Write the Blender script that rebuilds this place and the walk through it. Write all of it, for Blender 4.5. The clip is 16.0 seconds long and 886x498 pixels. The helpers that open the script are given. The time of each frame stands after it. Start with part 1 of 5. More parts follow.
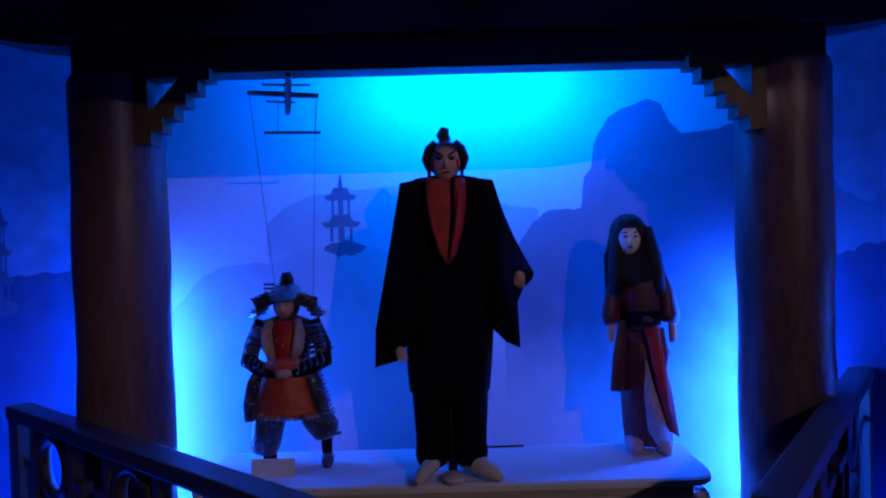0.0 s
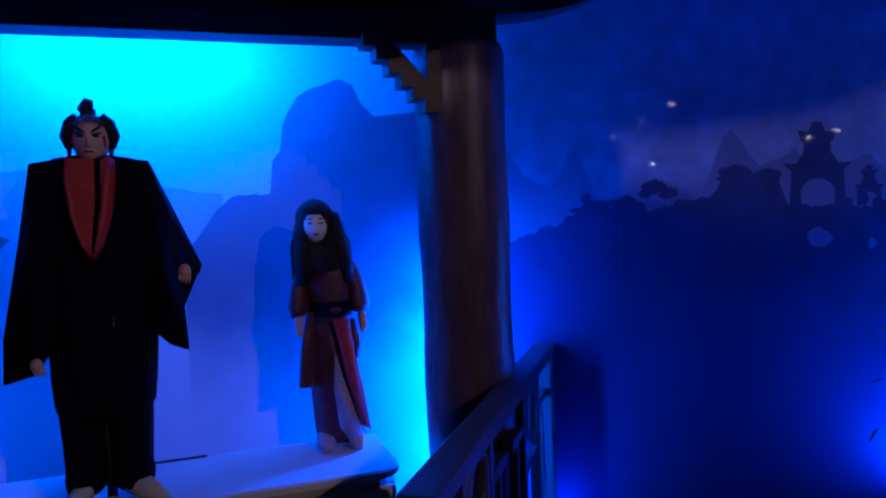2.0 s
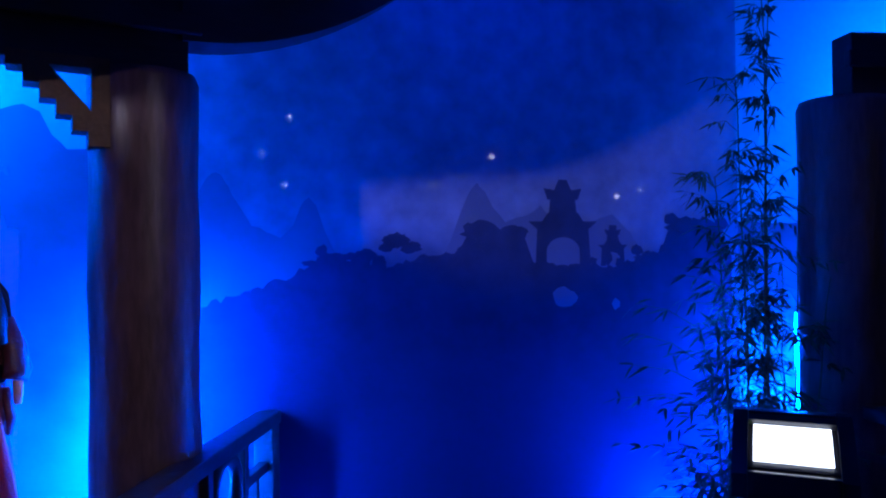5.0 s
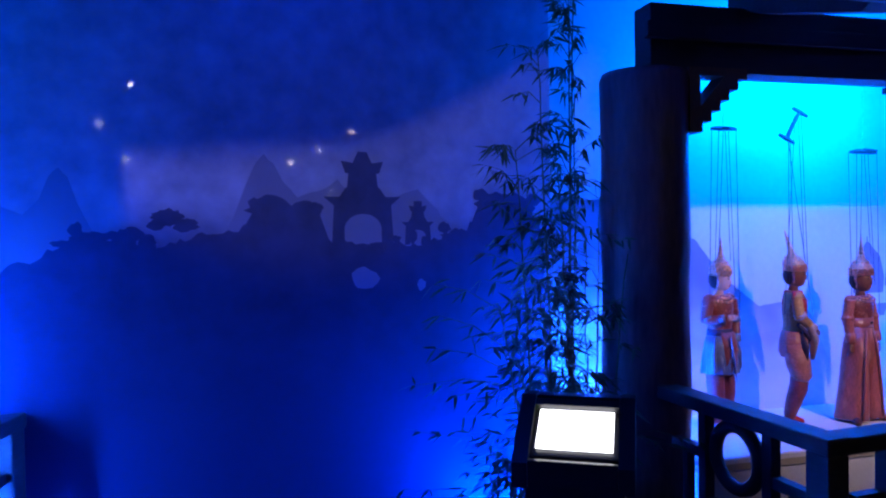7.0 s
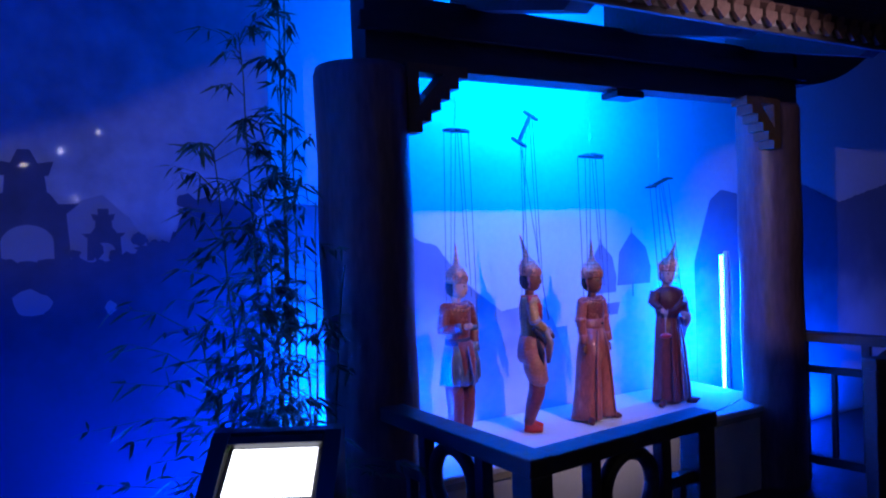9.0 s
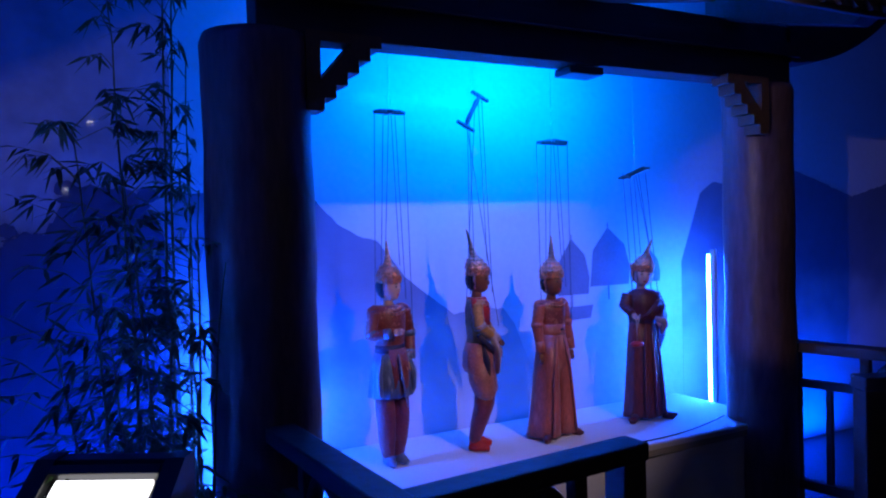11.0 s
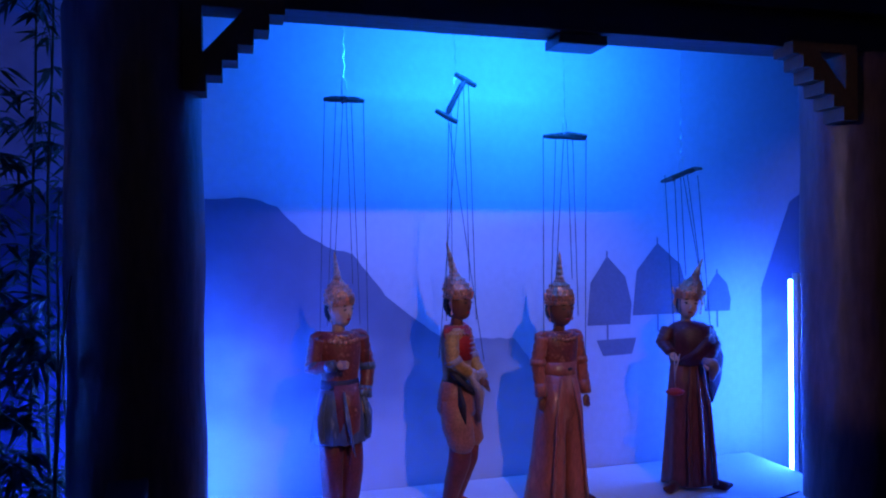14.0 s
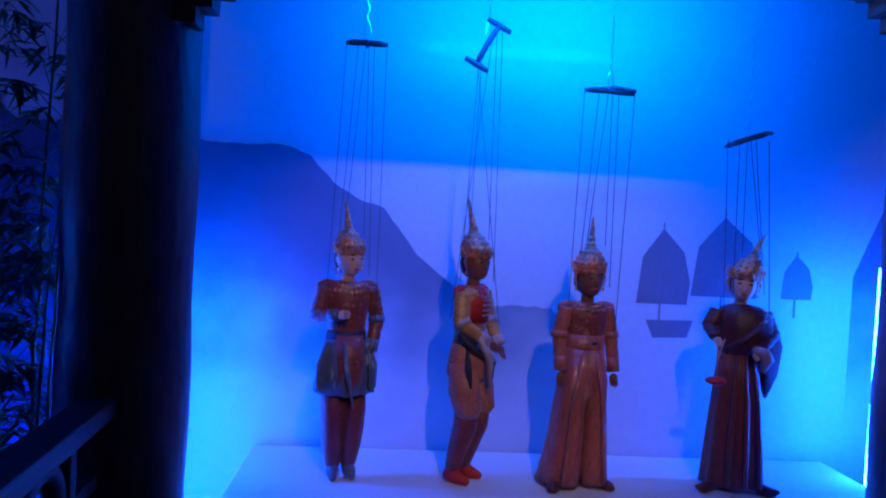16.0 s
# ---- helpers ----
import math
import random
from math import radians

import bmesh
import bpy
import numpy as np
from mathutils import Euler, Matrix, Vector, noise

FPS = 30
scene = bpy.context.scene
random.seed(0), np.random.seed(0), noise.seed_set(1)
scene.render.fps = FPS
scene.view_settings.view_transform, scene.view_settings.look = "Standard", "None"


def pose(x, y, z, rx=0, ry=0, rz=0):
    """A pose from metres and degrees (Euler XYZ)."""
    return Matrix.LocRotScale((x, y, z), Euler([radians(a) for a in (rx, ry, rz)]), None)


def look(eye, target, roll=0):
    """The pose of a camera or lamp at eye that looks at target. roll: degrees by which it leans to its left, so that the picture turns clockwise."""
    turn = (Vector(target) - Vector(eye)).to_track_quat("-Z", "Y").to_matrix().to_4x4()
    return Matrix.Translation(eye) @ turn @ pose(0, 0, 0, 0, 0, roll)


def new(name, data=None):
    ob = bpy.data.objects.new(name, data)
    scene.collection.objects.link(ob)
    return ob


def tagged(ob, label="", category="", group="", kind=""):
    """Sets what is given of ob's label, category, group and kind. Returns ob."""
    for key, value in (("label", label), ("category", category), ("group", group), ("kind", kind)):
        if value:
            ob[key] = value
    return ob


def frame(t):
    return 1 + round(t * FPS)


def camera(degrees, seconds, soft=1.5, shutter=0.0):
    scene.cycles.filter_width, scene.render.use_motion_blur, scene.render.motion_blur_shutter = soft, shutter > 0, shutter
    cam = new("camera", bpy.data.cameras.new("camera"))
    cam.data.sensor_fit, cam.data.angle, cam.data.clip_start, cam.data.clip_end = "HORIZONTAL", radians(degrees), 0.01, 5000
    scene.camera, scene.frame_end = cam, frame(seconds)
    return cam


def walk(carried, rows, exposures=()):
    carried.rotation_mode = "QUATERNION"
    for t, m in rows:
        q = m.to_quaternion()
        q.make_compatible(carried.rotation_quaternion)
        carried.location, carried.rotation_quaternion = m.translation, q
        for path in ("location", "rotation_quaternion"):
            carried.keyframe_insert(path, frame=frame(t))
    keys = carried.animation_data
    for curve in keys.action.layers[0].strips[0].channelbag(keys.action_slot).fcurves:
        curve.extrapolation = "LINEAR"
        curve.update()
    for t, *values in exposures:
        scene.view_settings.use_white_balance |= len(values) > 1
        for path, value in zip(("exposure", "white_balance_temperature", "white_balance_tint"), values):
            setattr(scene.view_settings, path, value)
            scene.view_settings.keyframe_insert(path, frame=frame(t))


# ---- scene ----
from mathutils import geometry

cam = camera(62.4, 16.0, soft=2.1)
METRES, EYE, TILT, LEAN, TURN = 4.2, 1.55, 0.0, 0.0, 0.0
ROWS = [
    (0.0, 0.0, 0.0, 0.0, -0.03, -1.11, 1.5),
    (0.5, 0.0111, -0.0008, -0.0031, -3.38, -1.62, 0.98),
    (1.0, 0.0241, 0.0051, -0.0061, -8.65, -1.82, 1.53),
    (1.5, 0.052, 0.0236, -0.0038, -13.51, -1.94, 1.41),
    (2.0, 0.0768, 0.038, -0.003, -18.91, -2.69, 2.26),
    (2.5, 0.1008, 0.043, -0.0015, -18.99, -1.96, 2.19),
    (3.0, 0.1304, 0.0455, 0.0015, -20.61, -1.63, 1.5),
    (3.5, 0.1531, 0.0411, 0.0025, -22.3, -1.41, 0.4),
    (4.0, 0.1707, 0.0429, 0.0025, -24.8, -0.34, 0.32),
    (6.5, 0.3283, 0.0503, 0.0019, -36.07, -0.53, 0.97),
    (7.0, 0.3484, 0.0424, 0.0004, -38.61, -1.27, 0.89),
    (7.5, 0.3747, 0.0435, -0.0025, -44.22, -1.43, 0.59),
    (8.0, 0.407, 0.0516, -0.002, -47.81, -1.37, 0.9),
    (8.5, 0.4362, 0.0529, 0.0007, -51.32, -0.81, 1.67),
    (9.0, 0.4635, 0.0372, 0.0017, -54.2, -1.22, 2.01),
    (9.5, 0.4952, 0.0121, 0.0016, -53.87, -1.04, 1.62),
    (12.0, 0.6875, -0.0004, -0.0049, -48.46, -1.06, 1.14),
    (12.5, 0.7278, -0.0172, -0.005, -45.78, -0.58, 0.3),
    (13.0, 0.764, -0.0187, -0.0106, -42.57, -1.11, 0.01),
    (13.5, 0.8086, -0.0187, -0.0051, -42.93, 0.67, 0.58),
    (14.0, 0.8326, -0.0202, -0.007, -39.73, -0.22, 0.62),
    (14.5, 0.8605, -0.0355, -0.0092, -32.48, -1.25, -0.91),
    (15.0, 0.8905, -0.0537, -0.0165, -30.19, -2.21, -2.13),
    (15.5, 0.9157, -0.0648, -0.0212, -28.71, -2.02, -2.59),
    (16.0, 0.9458, -0.0591, -0.0285, -28.09, -1.85, -3.0),
]
walk(cam, [(t, pose(0, 0, EYE, TILT, LEAN, TURN) @ pose(METRES * x, METRES * y, METRES * z, 90 + pitch, roll, yaw)) for t, x, y, z, yaw, pitch, roll in ROWS],
     [(0.0, 0.05, 6300, 10), (1.0, 0.0, 6100, 10), (1.5, 0.08, 5900, 10), (2.5, 0.12, 5300, 10), (3.5, 0.46, 5000, 10), (4.0, 0.46, 5100, 10), (6.5, 1.02, 5700, 10), (7.0, 1.0, 6200, 10), (7.5, 0.50, 5900, 10),
      (8.0, 0.60, 6100, 10), (8.5, 0.80, 5950, 10), (9.0, 0.84, 5850, 10), (9.5, 0.40, 5800, 10), (12.0, 0.16, 6600, 10), (13.0, 0.0, 6300, 10), (13.5, -0.12, 7300, 10), (14.0, -0.32, 7000, 10), (14.5, -0.26, 6500, 10), (16.0, -0.22, 6000, 10)])

# ---- light ----
world = bpy.data.worlds.new("dark_hall")
world.use_nodes = True
world.node_tree.nodes["Background"].inputs[0].default_value = (0.01, 0.02, 0.08, 1)
world.node_tree.nodes["Background"].inputs[1].default_value = 0.05
scene.world = world

LED = (0.0, 0.042, 1.0)
PAV_A = pose(0.04, 2.79, 0.0)
PAV_B = pose(5.339, 1.569, 0.0, 0, 0, -24)


def spot_lamp(name, eye, target, watts, colour, degrees, size, blend=0.5):
    data = bpy.data.lights.new(name, "SPOT")
    data.energy, data.color, data.spot_size = watts, colour, radians(degrees)
    data.spot_blend, data.shadow_soft_size = blend, size
    ob = new(name, data)
    ob.matrix_world = look(eye, target)
    return ob


def wash_lamp(name, eye, target, watts, colour, wide, deep):
    data = bpy.data.lights.new(name, "AREA")
    data.shape, data.size, data.size_y = "RECTANGLE", wide, deep
    data.energy, data.color = watts, colour
    ob = new(name, data)
    ob.matrix_world = look(eye, target)
    return ob


# ceiling spots of the hall
SPOT_A, SPOT_B, SPOT_M = (3.5, -4.3, 4.25), PAV_B @ Vector((0.15, -3.2, 3.36)), (-1.9, 0.7, 2.75)
spot_lamp("spot_light", SPOT_A, (-0.1, 3.0, 1.10), 235, (1.0, 0.75, 0.84), 22, 0.03, 0.6)
spot_lamp("spot_light", SPOT_B, (5.5, 2.05, 1.1), 172, (1.0, 0.74, 0.85), 31, 0.03, 0.8)
spot_lamp("spot_light", SPOT_M, (2.95, 3.10, 2.25), 125, (1.0, 0.84, 0.92), 20, 0.08, 0.6)
# extra narrow cone added next to SPOT_M to brighten the far column and wall
spot_lamp("spot_light", (-2.0, 0.6, 2.75), (6.9, 0.95, 1.55), 210, (1.0, 0.78, 0.80), 11, 0.05, 0.25)
# blue floods hung behind the beams, washing the painted walls
for m, dz, depth in ((PAV_A, 0.0, 0.60), (PAV_B, 0.055, 0.78)):
    wash_lamp("flood_light", m @ Vector((0.10, 0.14, 2.27 + dz)), m @ Vector((0.10, depth, 2.30 + dz)), 64, (0.0, 0.125, 1.0), 1.0, 0.06)
# unseen blue fills added at floor level; only streaks by the bamboo suggest the first
wash_lamp("floor_strip_light", (3.88, 2.61, 0.10), (3.86, 2.85, 1.10), 36, LED, 0.16, 0.05)
wash_lamp("floor_strip_light", (1.75, 3.15, 0.03), (1.75, 3.4, 1.2), 6, LED, 0.5, 0.05)
wash_lamp("floor_strip_light", (-1.9, 2.9, 0.03), (-1.95, 3.4, 1.2), 10, LED, 0.5, 0.05)
# unseen blue fill added above the roofs to brighten the upper mural
wash_lamp("mural_flood_light", (2.45, 2.1, 3.5), (2.55, 3.1, 2.75), 6.2, (0.0, 0.05, 1.0), 1.2, 0.1)
wash_lamp("floor_strip_light", PAV_B @ Vector((2.5, 0.62, 0.03)), PAV_B @ Vector((2.5, 0.8, 1.2)), 24, LED, 0.8, 0.05)


# ---- materials ----
def material(name, colour, rough=0.6, metal=0.0, scale=6.0, fine=60.0, vary=0.25, bump=0.15, stretch=(1, 1, 1), coat=0.0, glow=None, random_tint=0.0, sheen=0.0):
    m = bpy.data.materials.new(name)
    m.use_nodes = True
    nt = m.node_tree
    b = nt.nodes["Principled BSDF"]
    b.inputs["Roughness"].default_value = rough
    b.inputs["Metallic"].default_value = metal
    b.inputs["Coat Weight"].default_value = coat
    b.inputs["Coat Roughness"].default_value = 0.035
    b.inputs["Sheen Weight"].default_value = sheen
    tc = nt.nodes.new("ShaderNodeTexCoord")
    mp = nt.nodes.new("ShaderNodeMapping")
    mp.inputs["Scale"].default_value = stretch
    nt.links.new(tc.outputs["Object"], mp.inputs["Vector"])
    big = nt.nodes.new("ShaderNodeTexNoise")
    big.inputs["Scale"].default_value, big.inputs["Detail"].default_value = scale, 6
    small = nt.nodes.new("ShaderNodeTexNoise")
    small.inputs["Scale"].default_value, small.inputs["Detail"].default_value = fine, 4
    for n in (big, small):
        nt.links.new(mp.outputs["Vector"], n.inputs["Vector"])
    add = nt.nodes.new("ShaderNodeMath")
    add.operation = "ADD"
    nt.links.new(big.outputs["Fac"], add.inputs[0])
    nt.links.new(small.outputs["Fac"], add.inputs[1])
    last = add
    if random_tint:
        info = nt.nodes.new("ShaderNodeObjectInfo")
        mul = nt.nodes.new("ShaderNodeMath")
        mul.operation = "MULTIPLY_ADD"
        mul.inputs[1].default_value = random_tint
        nt.links.new(info.outputs["Random"], mul.inputs[0])
        nt.links.new(add.outputs[0], mul.inputs[2])
        last = mul
    ramp = nt.nodes.new("ShaderNodeMapRange")
    ramp.inputs["From Min"].default_value, ramp.inputs["From Max"].default_value = 0.6, 1.4
    ramp.inputs["To Min"].default_value, ramp.inputs["To Max"].default_value = 1 - vary, 1 + vary
    nt.links.new(last.outputs[0], ramp.inputs["Value"])
    mix = nt.nodes.new("ShaderNodeVectorMath")
    mix.operation = "SCALE"
    mix.inputs[0].default_value = colour
    nt.links.new(ramp.outputs[0], mix.inputs["Scale"])
    nt.links.new(mix.outputs[0], b.inputs["Base Color"])
    if bump:
        bp = nt.nodes.new("ShaderNodeBump")
        bp.inputs["Strength"].default_value, bp.inputs["Distance"].default_value = bump, 0.01
        nt.links.new(add.outputs[0], bp.inputs["Height"])
        nt.links.new(bp.outputs["Normal"], b.inputs["Normal"])
    if glow:
        b.inputs["Emission Color"].default_value = (*glow[:3], 1)
        b.inputs["Emission Strength"].default_value = glow[3]
    return m


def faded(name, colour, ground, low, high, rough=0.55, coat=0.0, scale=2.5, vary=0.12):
    """Painted scenery that passes into the colour of the ground towards its foot: pale mist on the hills, a darker tone
    on the lake mural.
    """
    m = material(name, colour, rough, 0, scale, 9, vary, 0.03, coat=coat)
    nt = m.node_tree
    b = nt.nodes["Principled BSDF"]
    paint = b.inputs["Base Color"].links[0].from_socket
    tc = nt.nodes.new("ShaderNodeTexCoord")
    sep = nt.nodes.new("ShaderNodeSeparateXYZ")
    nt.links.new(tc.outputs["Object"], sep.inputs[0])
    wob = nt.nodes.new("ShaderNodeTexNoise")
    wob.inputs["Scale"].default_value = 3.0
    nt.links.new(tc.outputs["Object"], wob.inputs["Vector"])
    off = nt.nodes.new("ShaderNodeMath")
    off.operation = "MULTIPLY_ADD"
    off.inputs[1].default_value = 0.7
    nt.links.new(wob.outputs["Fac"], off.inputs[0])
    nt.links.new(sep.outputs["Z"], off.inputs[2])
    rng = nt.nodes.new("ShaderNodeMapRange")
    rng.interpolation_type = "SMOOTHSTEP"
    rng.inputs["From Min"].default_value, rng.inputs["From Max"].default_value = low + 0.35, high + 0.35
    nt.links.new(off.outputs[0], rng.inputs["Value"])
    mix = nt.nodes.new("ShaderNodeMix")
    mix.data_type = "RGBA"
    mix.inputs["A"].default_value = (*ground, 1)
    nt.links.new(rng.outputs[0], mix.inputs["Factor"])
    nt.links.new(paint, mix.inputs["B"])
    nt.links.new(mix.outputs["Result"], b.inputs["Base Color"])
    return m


SKY = (0.50, 0.52, 0.60)
M_SKY = material("painted_sky", SKY, 0.5, 0, 1.2, 30, 0.08, 0.04, coat=0.1)
M_HILL = faded("painted_hill", (0.13, 0.15, 0.24), SKY, 0.55, 1.35)
M_FARHILL = faded("painted_far_hill", (0.33, 0.35, 0.44), SKY, 1.0, 1.6)
M_PAGODA = material("painted_pagoda", (0.10, 0.11, 0.17), 0.55, 0, 8, 60, 0.15, 0.04)
M_JUNK = material("painted_junk", (0.15, 0.15, 0.22), 0.55, 0, 8, 60, 0.15, 0.04)
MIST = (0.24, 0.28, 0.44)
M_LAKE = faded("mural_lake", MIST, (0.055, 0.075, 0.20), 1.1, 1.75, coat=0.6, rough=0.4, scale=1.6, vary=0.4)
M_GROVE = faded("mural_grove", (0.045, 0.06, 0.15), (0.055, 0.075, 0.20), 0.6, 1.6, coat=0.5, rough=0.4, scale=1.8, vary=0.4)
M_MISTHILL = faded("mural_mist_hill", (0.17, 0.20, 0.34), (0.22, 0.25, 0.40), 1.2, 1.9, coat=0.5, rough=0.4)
M_COLUMN = material("column_wood", (0.15, 0.085, 0.095), 0.38, 0, 4, 45, 0.5, 0.22, (1, 1, 0.22))
M_BEAM = material("dark_beam_wood", (0.042, 0.031, 0.034), 0.6, 0, 4, 50, 0.3, 0.3, (0.2, 1, 1))
M_BRACKET = material("bracket_wood", (0.13, 0.07, 0.035), 0.6, 0, 8, 70, 0.3, 0.2)
M_RAIL = material("rail_wood", (0.062, 0.046, 0.045), 0.45, 0, 5, 60, 0.3, 0.25, (0.3, 0.3, 1))
M_TILE = material("roof_tile", (0.115, 0.060, 0.050), 0.6, 0, 6, 60, 0.35, 0.3, random_tint=0.3)
M_ROOF = material("roof_slope", (0.20, 0.17, 0.18), 0.7, 0, 3, 40, 0.25, 0.3)
M_WHITE = material("platform_white", (0.74, 0.73, 0.72), 0.75, 0, 3, 80, 0.06, 0.10)
M_EDGE = material("platform_edge", (0.45, 0.40, 0.30), 0.6, 0, 6, 60, 0.15, 0.1)
M_FLOOR = material("dark_floor", (0.02, 0.02, 0.025), 0.4, 0, 3, 40, 0.3, 0.1)
M_HALL = material("dark_hall_paint", (0.03, 0.03, 0.04), 0.8, 0, 2, 40, 0.2, 0.1)
M_BLACK = material("black_lacquer", (0.012, 0.012, 0.014), 0.3, 0, 6, 60, 0.2, 0.05)
M_SCREEN = material("lit_panel", (0.8, 0.8, 0.8), 0.4, 0, 3, 40, 0.02, 0, glow=(1.0, 0.97, 1.0, 2.2))
M_TUBE = material("lit_tube", (0.6, 0.8, 0.9), 0.4, 0, 3, 40, 0.02, 0, glow=(0.012, 0.095, 1.0, 310))
M_LEAF = material("bamboo_leaf", (0.045, 0.085, 0.030), 0.5, 0, 20, 90, 0.4, 0.1, random_tint=0.3)
M_CANE = material("bamboo_cane", (0.10, 0.11, 0.04), 0.4, 0, 10, 60, 0.3, 0.1)
M_STRING = material("string", (0.05, 0.05, 0.06), 0.8, 0, 30, 90, 0.1, 0)
M_CHAIN = material("steel_chain", (0.6, 0.6, 0.6), 0.3, 0.9, 30, 90, 0.1, 0)
M_BAR = material("control_wood", (0.06, 0.04, 0.035), 0.5, 0, 20, 80, 0.3, 0.1)
# doll cloth and paint
M_NAVY = material("navy_cloth", (0.0022, 0.0030, 0.010), 0.9, 0, 9, 160, 0.5, 0.22)
M_NAVY.node_tree.nodes["Principled BSDF"].inputs["Specular IOR Level"].default_value = 0.2


def brocade(name, ground, thread, cell=38.0, share=0.42, rough=0.5, stretch=(1, 1, 1), gilt=0.0):
    """Woven cloth: blotches of a second colour and fine bright specks on a ground colour."""
    m = material(name, ground, rough - 0.06, 0, 14, 120, 0.45, 0.2, stretch, sheen=0.1)
    nt = m.node_tree
    b = nt.nodes["Principled BSDF"]
    cloth = b.inputs["Base Color"].links[0].from_socket
    tc = nt.nodes.new("ShaderNodeTexCoord")
    mp = nt.nodes.new("ShaderNodeMapping")
    mp.inputs["Scale"].default_value = stretch
    nt.links.new(tc.outputs["Object"], mp.inputs["Vector"])
    vor = nt.nodes.new("ShaderNodeTexVoronoi")
    vor.inputs["Scale"].default_value = cell
    nt.links.new(mp.outputs["Vector"], vor.inputs["Vector"])
    no = nt.nodes.new("ShaderNodeTexNoise")
    no.inputs["Scale"].default_value = cell * 0.35
    nt.links.new(mp.outputs["Vector"], no.inputs["Vector"])
    mul = nt.nodes.new("ShaderNodeMath")
    mul.operation = "MULTIPLY_ADD"
    mul.inputs[1].default_value = 0.55
    nt.links.new(vor.outputs["Distance"], mul.inputs[0])
    nt.links.new(no.outputs["Fac"], mul.inputs[2])
    rng = nt.nodes.new("ShaderNodeMapRange")
    rng.inputs["From Min"].default_value, rng.inputs["From Max"].default_value = 1.0 - share, 0.72 - share
    nt.links.new(mul.outputs[0], rng.inputs["Value"])
    mix = nt.nodes.new("ShaderNodeMix")
    mix.data_type = "RGBA"
    mix.inputs["B"].default_value = (*thread, 1)
    nt.links.new(cloth, mix.inputs["A"])
    nt.links.new(rng.outputs[0], mix.inputs["Factor"])
    nt.links.new(mix.outputs["Result"], b.inputs["Base Color"])
    if gilt:
        met = nt.nodes.new("ShaderNodeMath")
        met.operation = "MULTIPLY"
        met.inputs[1].default_value = gilt
        nt.links.new(rng.outputs[0], met.inputs[0])
        nt.links.new(met.outputs[0], b.inputs["Metallic"])
    return m


M_RED = material("red_silk", (0.52, 0.022, 0.020), 0.55, 0, 12, 140, 0.35, 0.25)
M_ORANGE = brocade("orange_brocade", (0.60, 0.09, 0.04), (0.70, 0.20, 0.08), 60, 0.35)
M_BROWN = brocade("russet_brocade", (0.25, 0.050, 0.045), (0.62, 0.25, 0.19), 60, 0.34, 0.45, gilt=0.5)
M_WINE = brocade("wine_silk", (0.19, 0.034, 0.040), (0.27, 0.07, 0.07), 30, 0.4, 0.5)
M_MAROON = brocade("maroon_silk", (0.10, 0.018, 0.030), (0.20, 0.06, 0.06), 45, 0.36, 0.5)
M_COPPER = brocade("copper_silk", (0.42, 0.11, 0.09), (0.72, 0.32, 0.25), 22, 0.40, 0.36, (1, 1, 0.35), 0.35)
M_PLUM = brocade("plum_silk", (0.20, 0.045, 0.050), (0.28, 0.085, 0.085), 30, 0.4, 0.5, (1, 1, 0.2))
M_GREYBLUE = brocade("blue_fringe", (0.10, 0.13, 0.22), (0.50, 0.55, 0.62), 55, 0.38, 0.4, (1, 1, 0.3), 0.5)
M_OCHRE = brocade("ochre_silk", (0.55, 0.25, 0.08), (0.50, 0.09, 0.07), 30, 0.40, 0.45)
M_ROSE = brocade("rose_silk", (0.45, 0.15, 0.12), (0.62, 0.34, 0.22), 30, 0.36, 0.5)
M_LILAC = brocade("lilac_lining", (0.45, 0.33, 0.38), (0.30, 0.16, 0.20), 30, 0.36, 0.6)
M_ARMOUR = brocade("dark_armour_cloth", (0.035, 0.030, 0.055), (0.30, 0.30, 0.38), 70, 0.28, 0.4, gilt=0.6)
M_SASH = material("dark_sash", (0.03, 0.02, 0.05), 0.6, 0, 20, 140, 0.4, 0.2)
M_SKIN = material("painted_wood_flesh", (0.72, 0.42, 0.34), 0.4, 0, 10, 90, 0.1, 0.03)
M_DARKSKIN = material("dark_wood_flesh", (0.22, 0.075, 0.055), 0.4, 0, 10, 90, 0.15, 0.03)
M_FACE = material("white_face_paint", (0.86, 0.82, 0.80), 0.4, 0, 8, 90, 0.05, 0.02)
M_HAIR = material("black_hair", (0.006, 0.005, 0.007), 0.62, 0, 40, 150, 0.4, 0.5, (4, 4, 0.4))
M_GOLD = material("gilt", (0.86, 0.35, 0.21), 0.30, 0.92, 70, 160, 0.5, 0.5)
M_STEEL = material("silver_lamellae", (0.36, 0.34, 0.38), 0.2, 0.9, 45, 130, 0.6, 0.9)
M_CREAM = material("cream_socks", (0.66, 0.60, 0.50), 0.8, 0, 10, 90, 0.12, 0.15)
M_LIPS = material("red_paint", (0.5, 0.04, 0.05), 0.4, 0, 10, 90, 0.1, 0)


# ---- mesh helpers ----
def mesh_object(name, bm, mats, smooth=False):
    me = bpy.data.meshes.new(name)
    bmesh.ops.recalc_face_normals(bm, faces=bm.faces)
    bm.to_mesh(me)
    bm.free()
    for m in (mats if isinstance(mats, (list, tuple)) else [mats]):
        me.materials.append(m)
    if smooth:
        for p in me.polygons:
            p.use_smooth = True
    return new(name, me)


def part(name, bm, mat, parent, label="", smooth=False):
    ob = mesh_object(name, bm, mat, smooth)
    ob.parent = parent
    if label:
        tagged(ob, label)
    return ob


def thing(name, m, label, category, group="", kind=""):
    ob = new(name)
    ob.empty_display_size = 0.1
    ob.matrix_world = m
    return tagged(ob, label, category, group, kind)


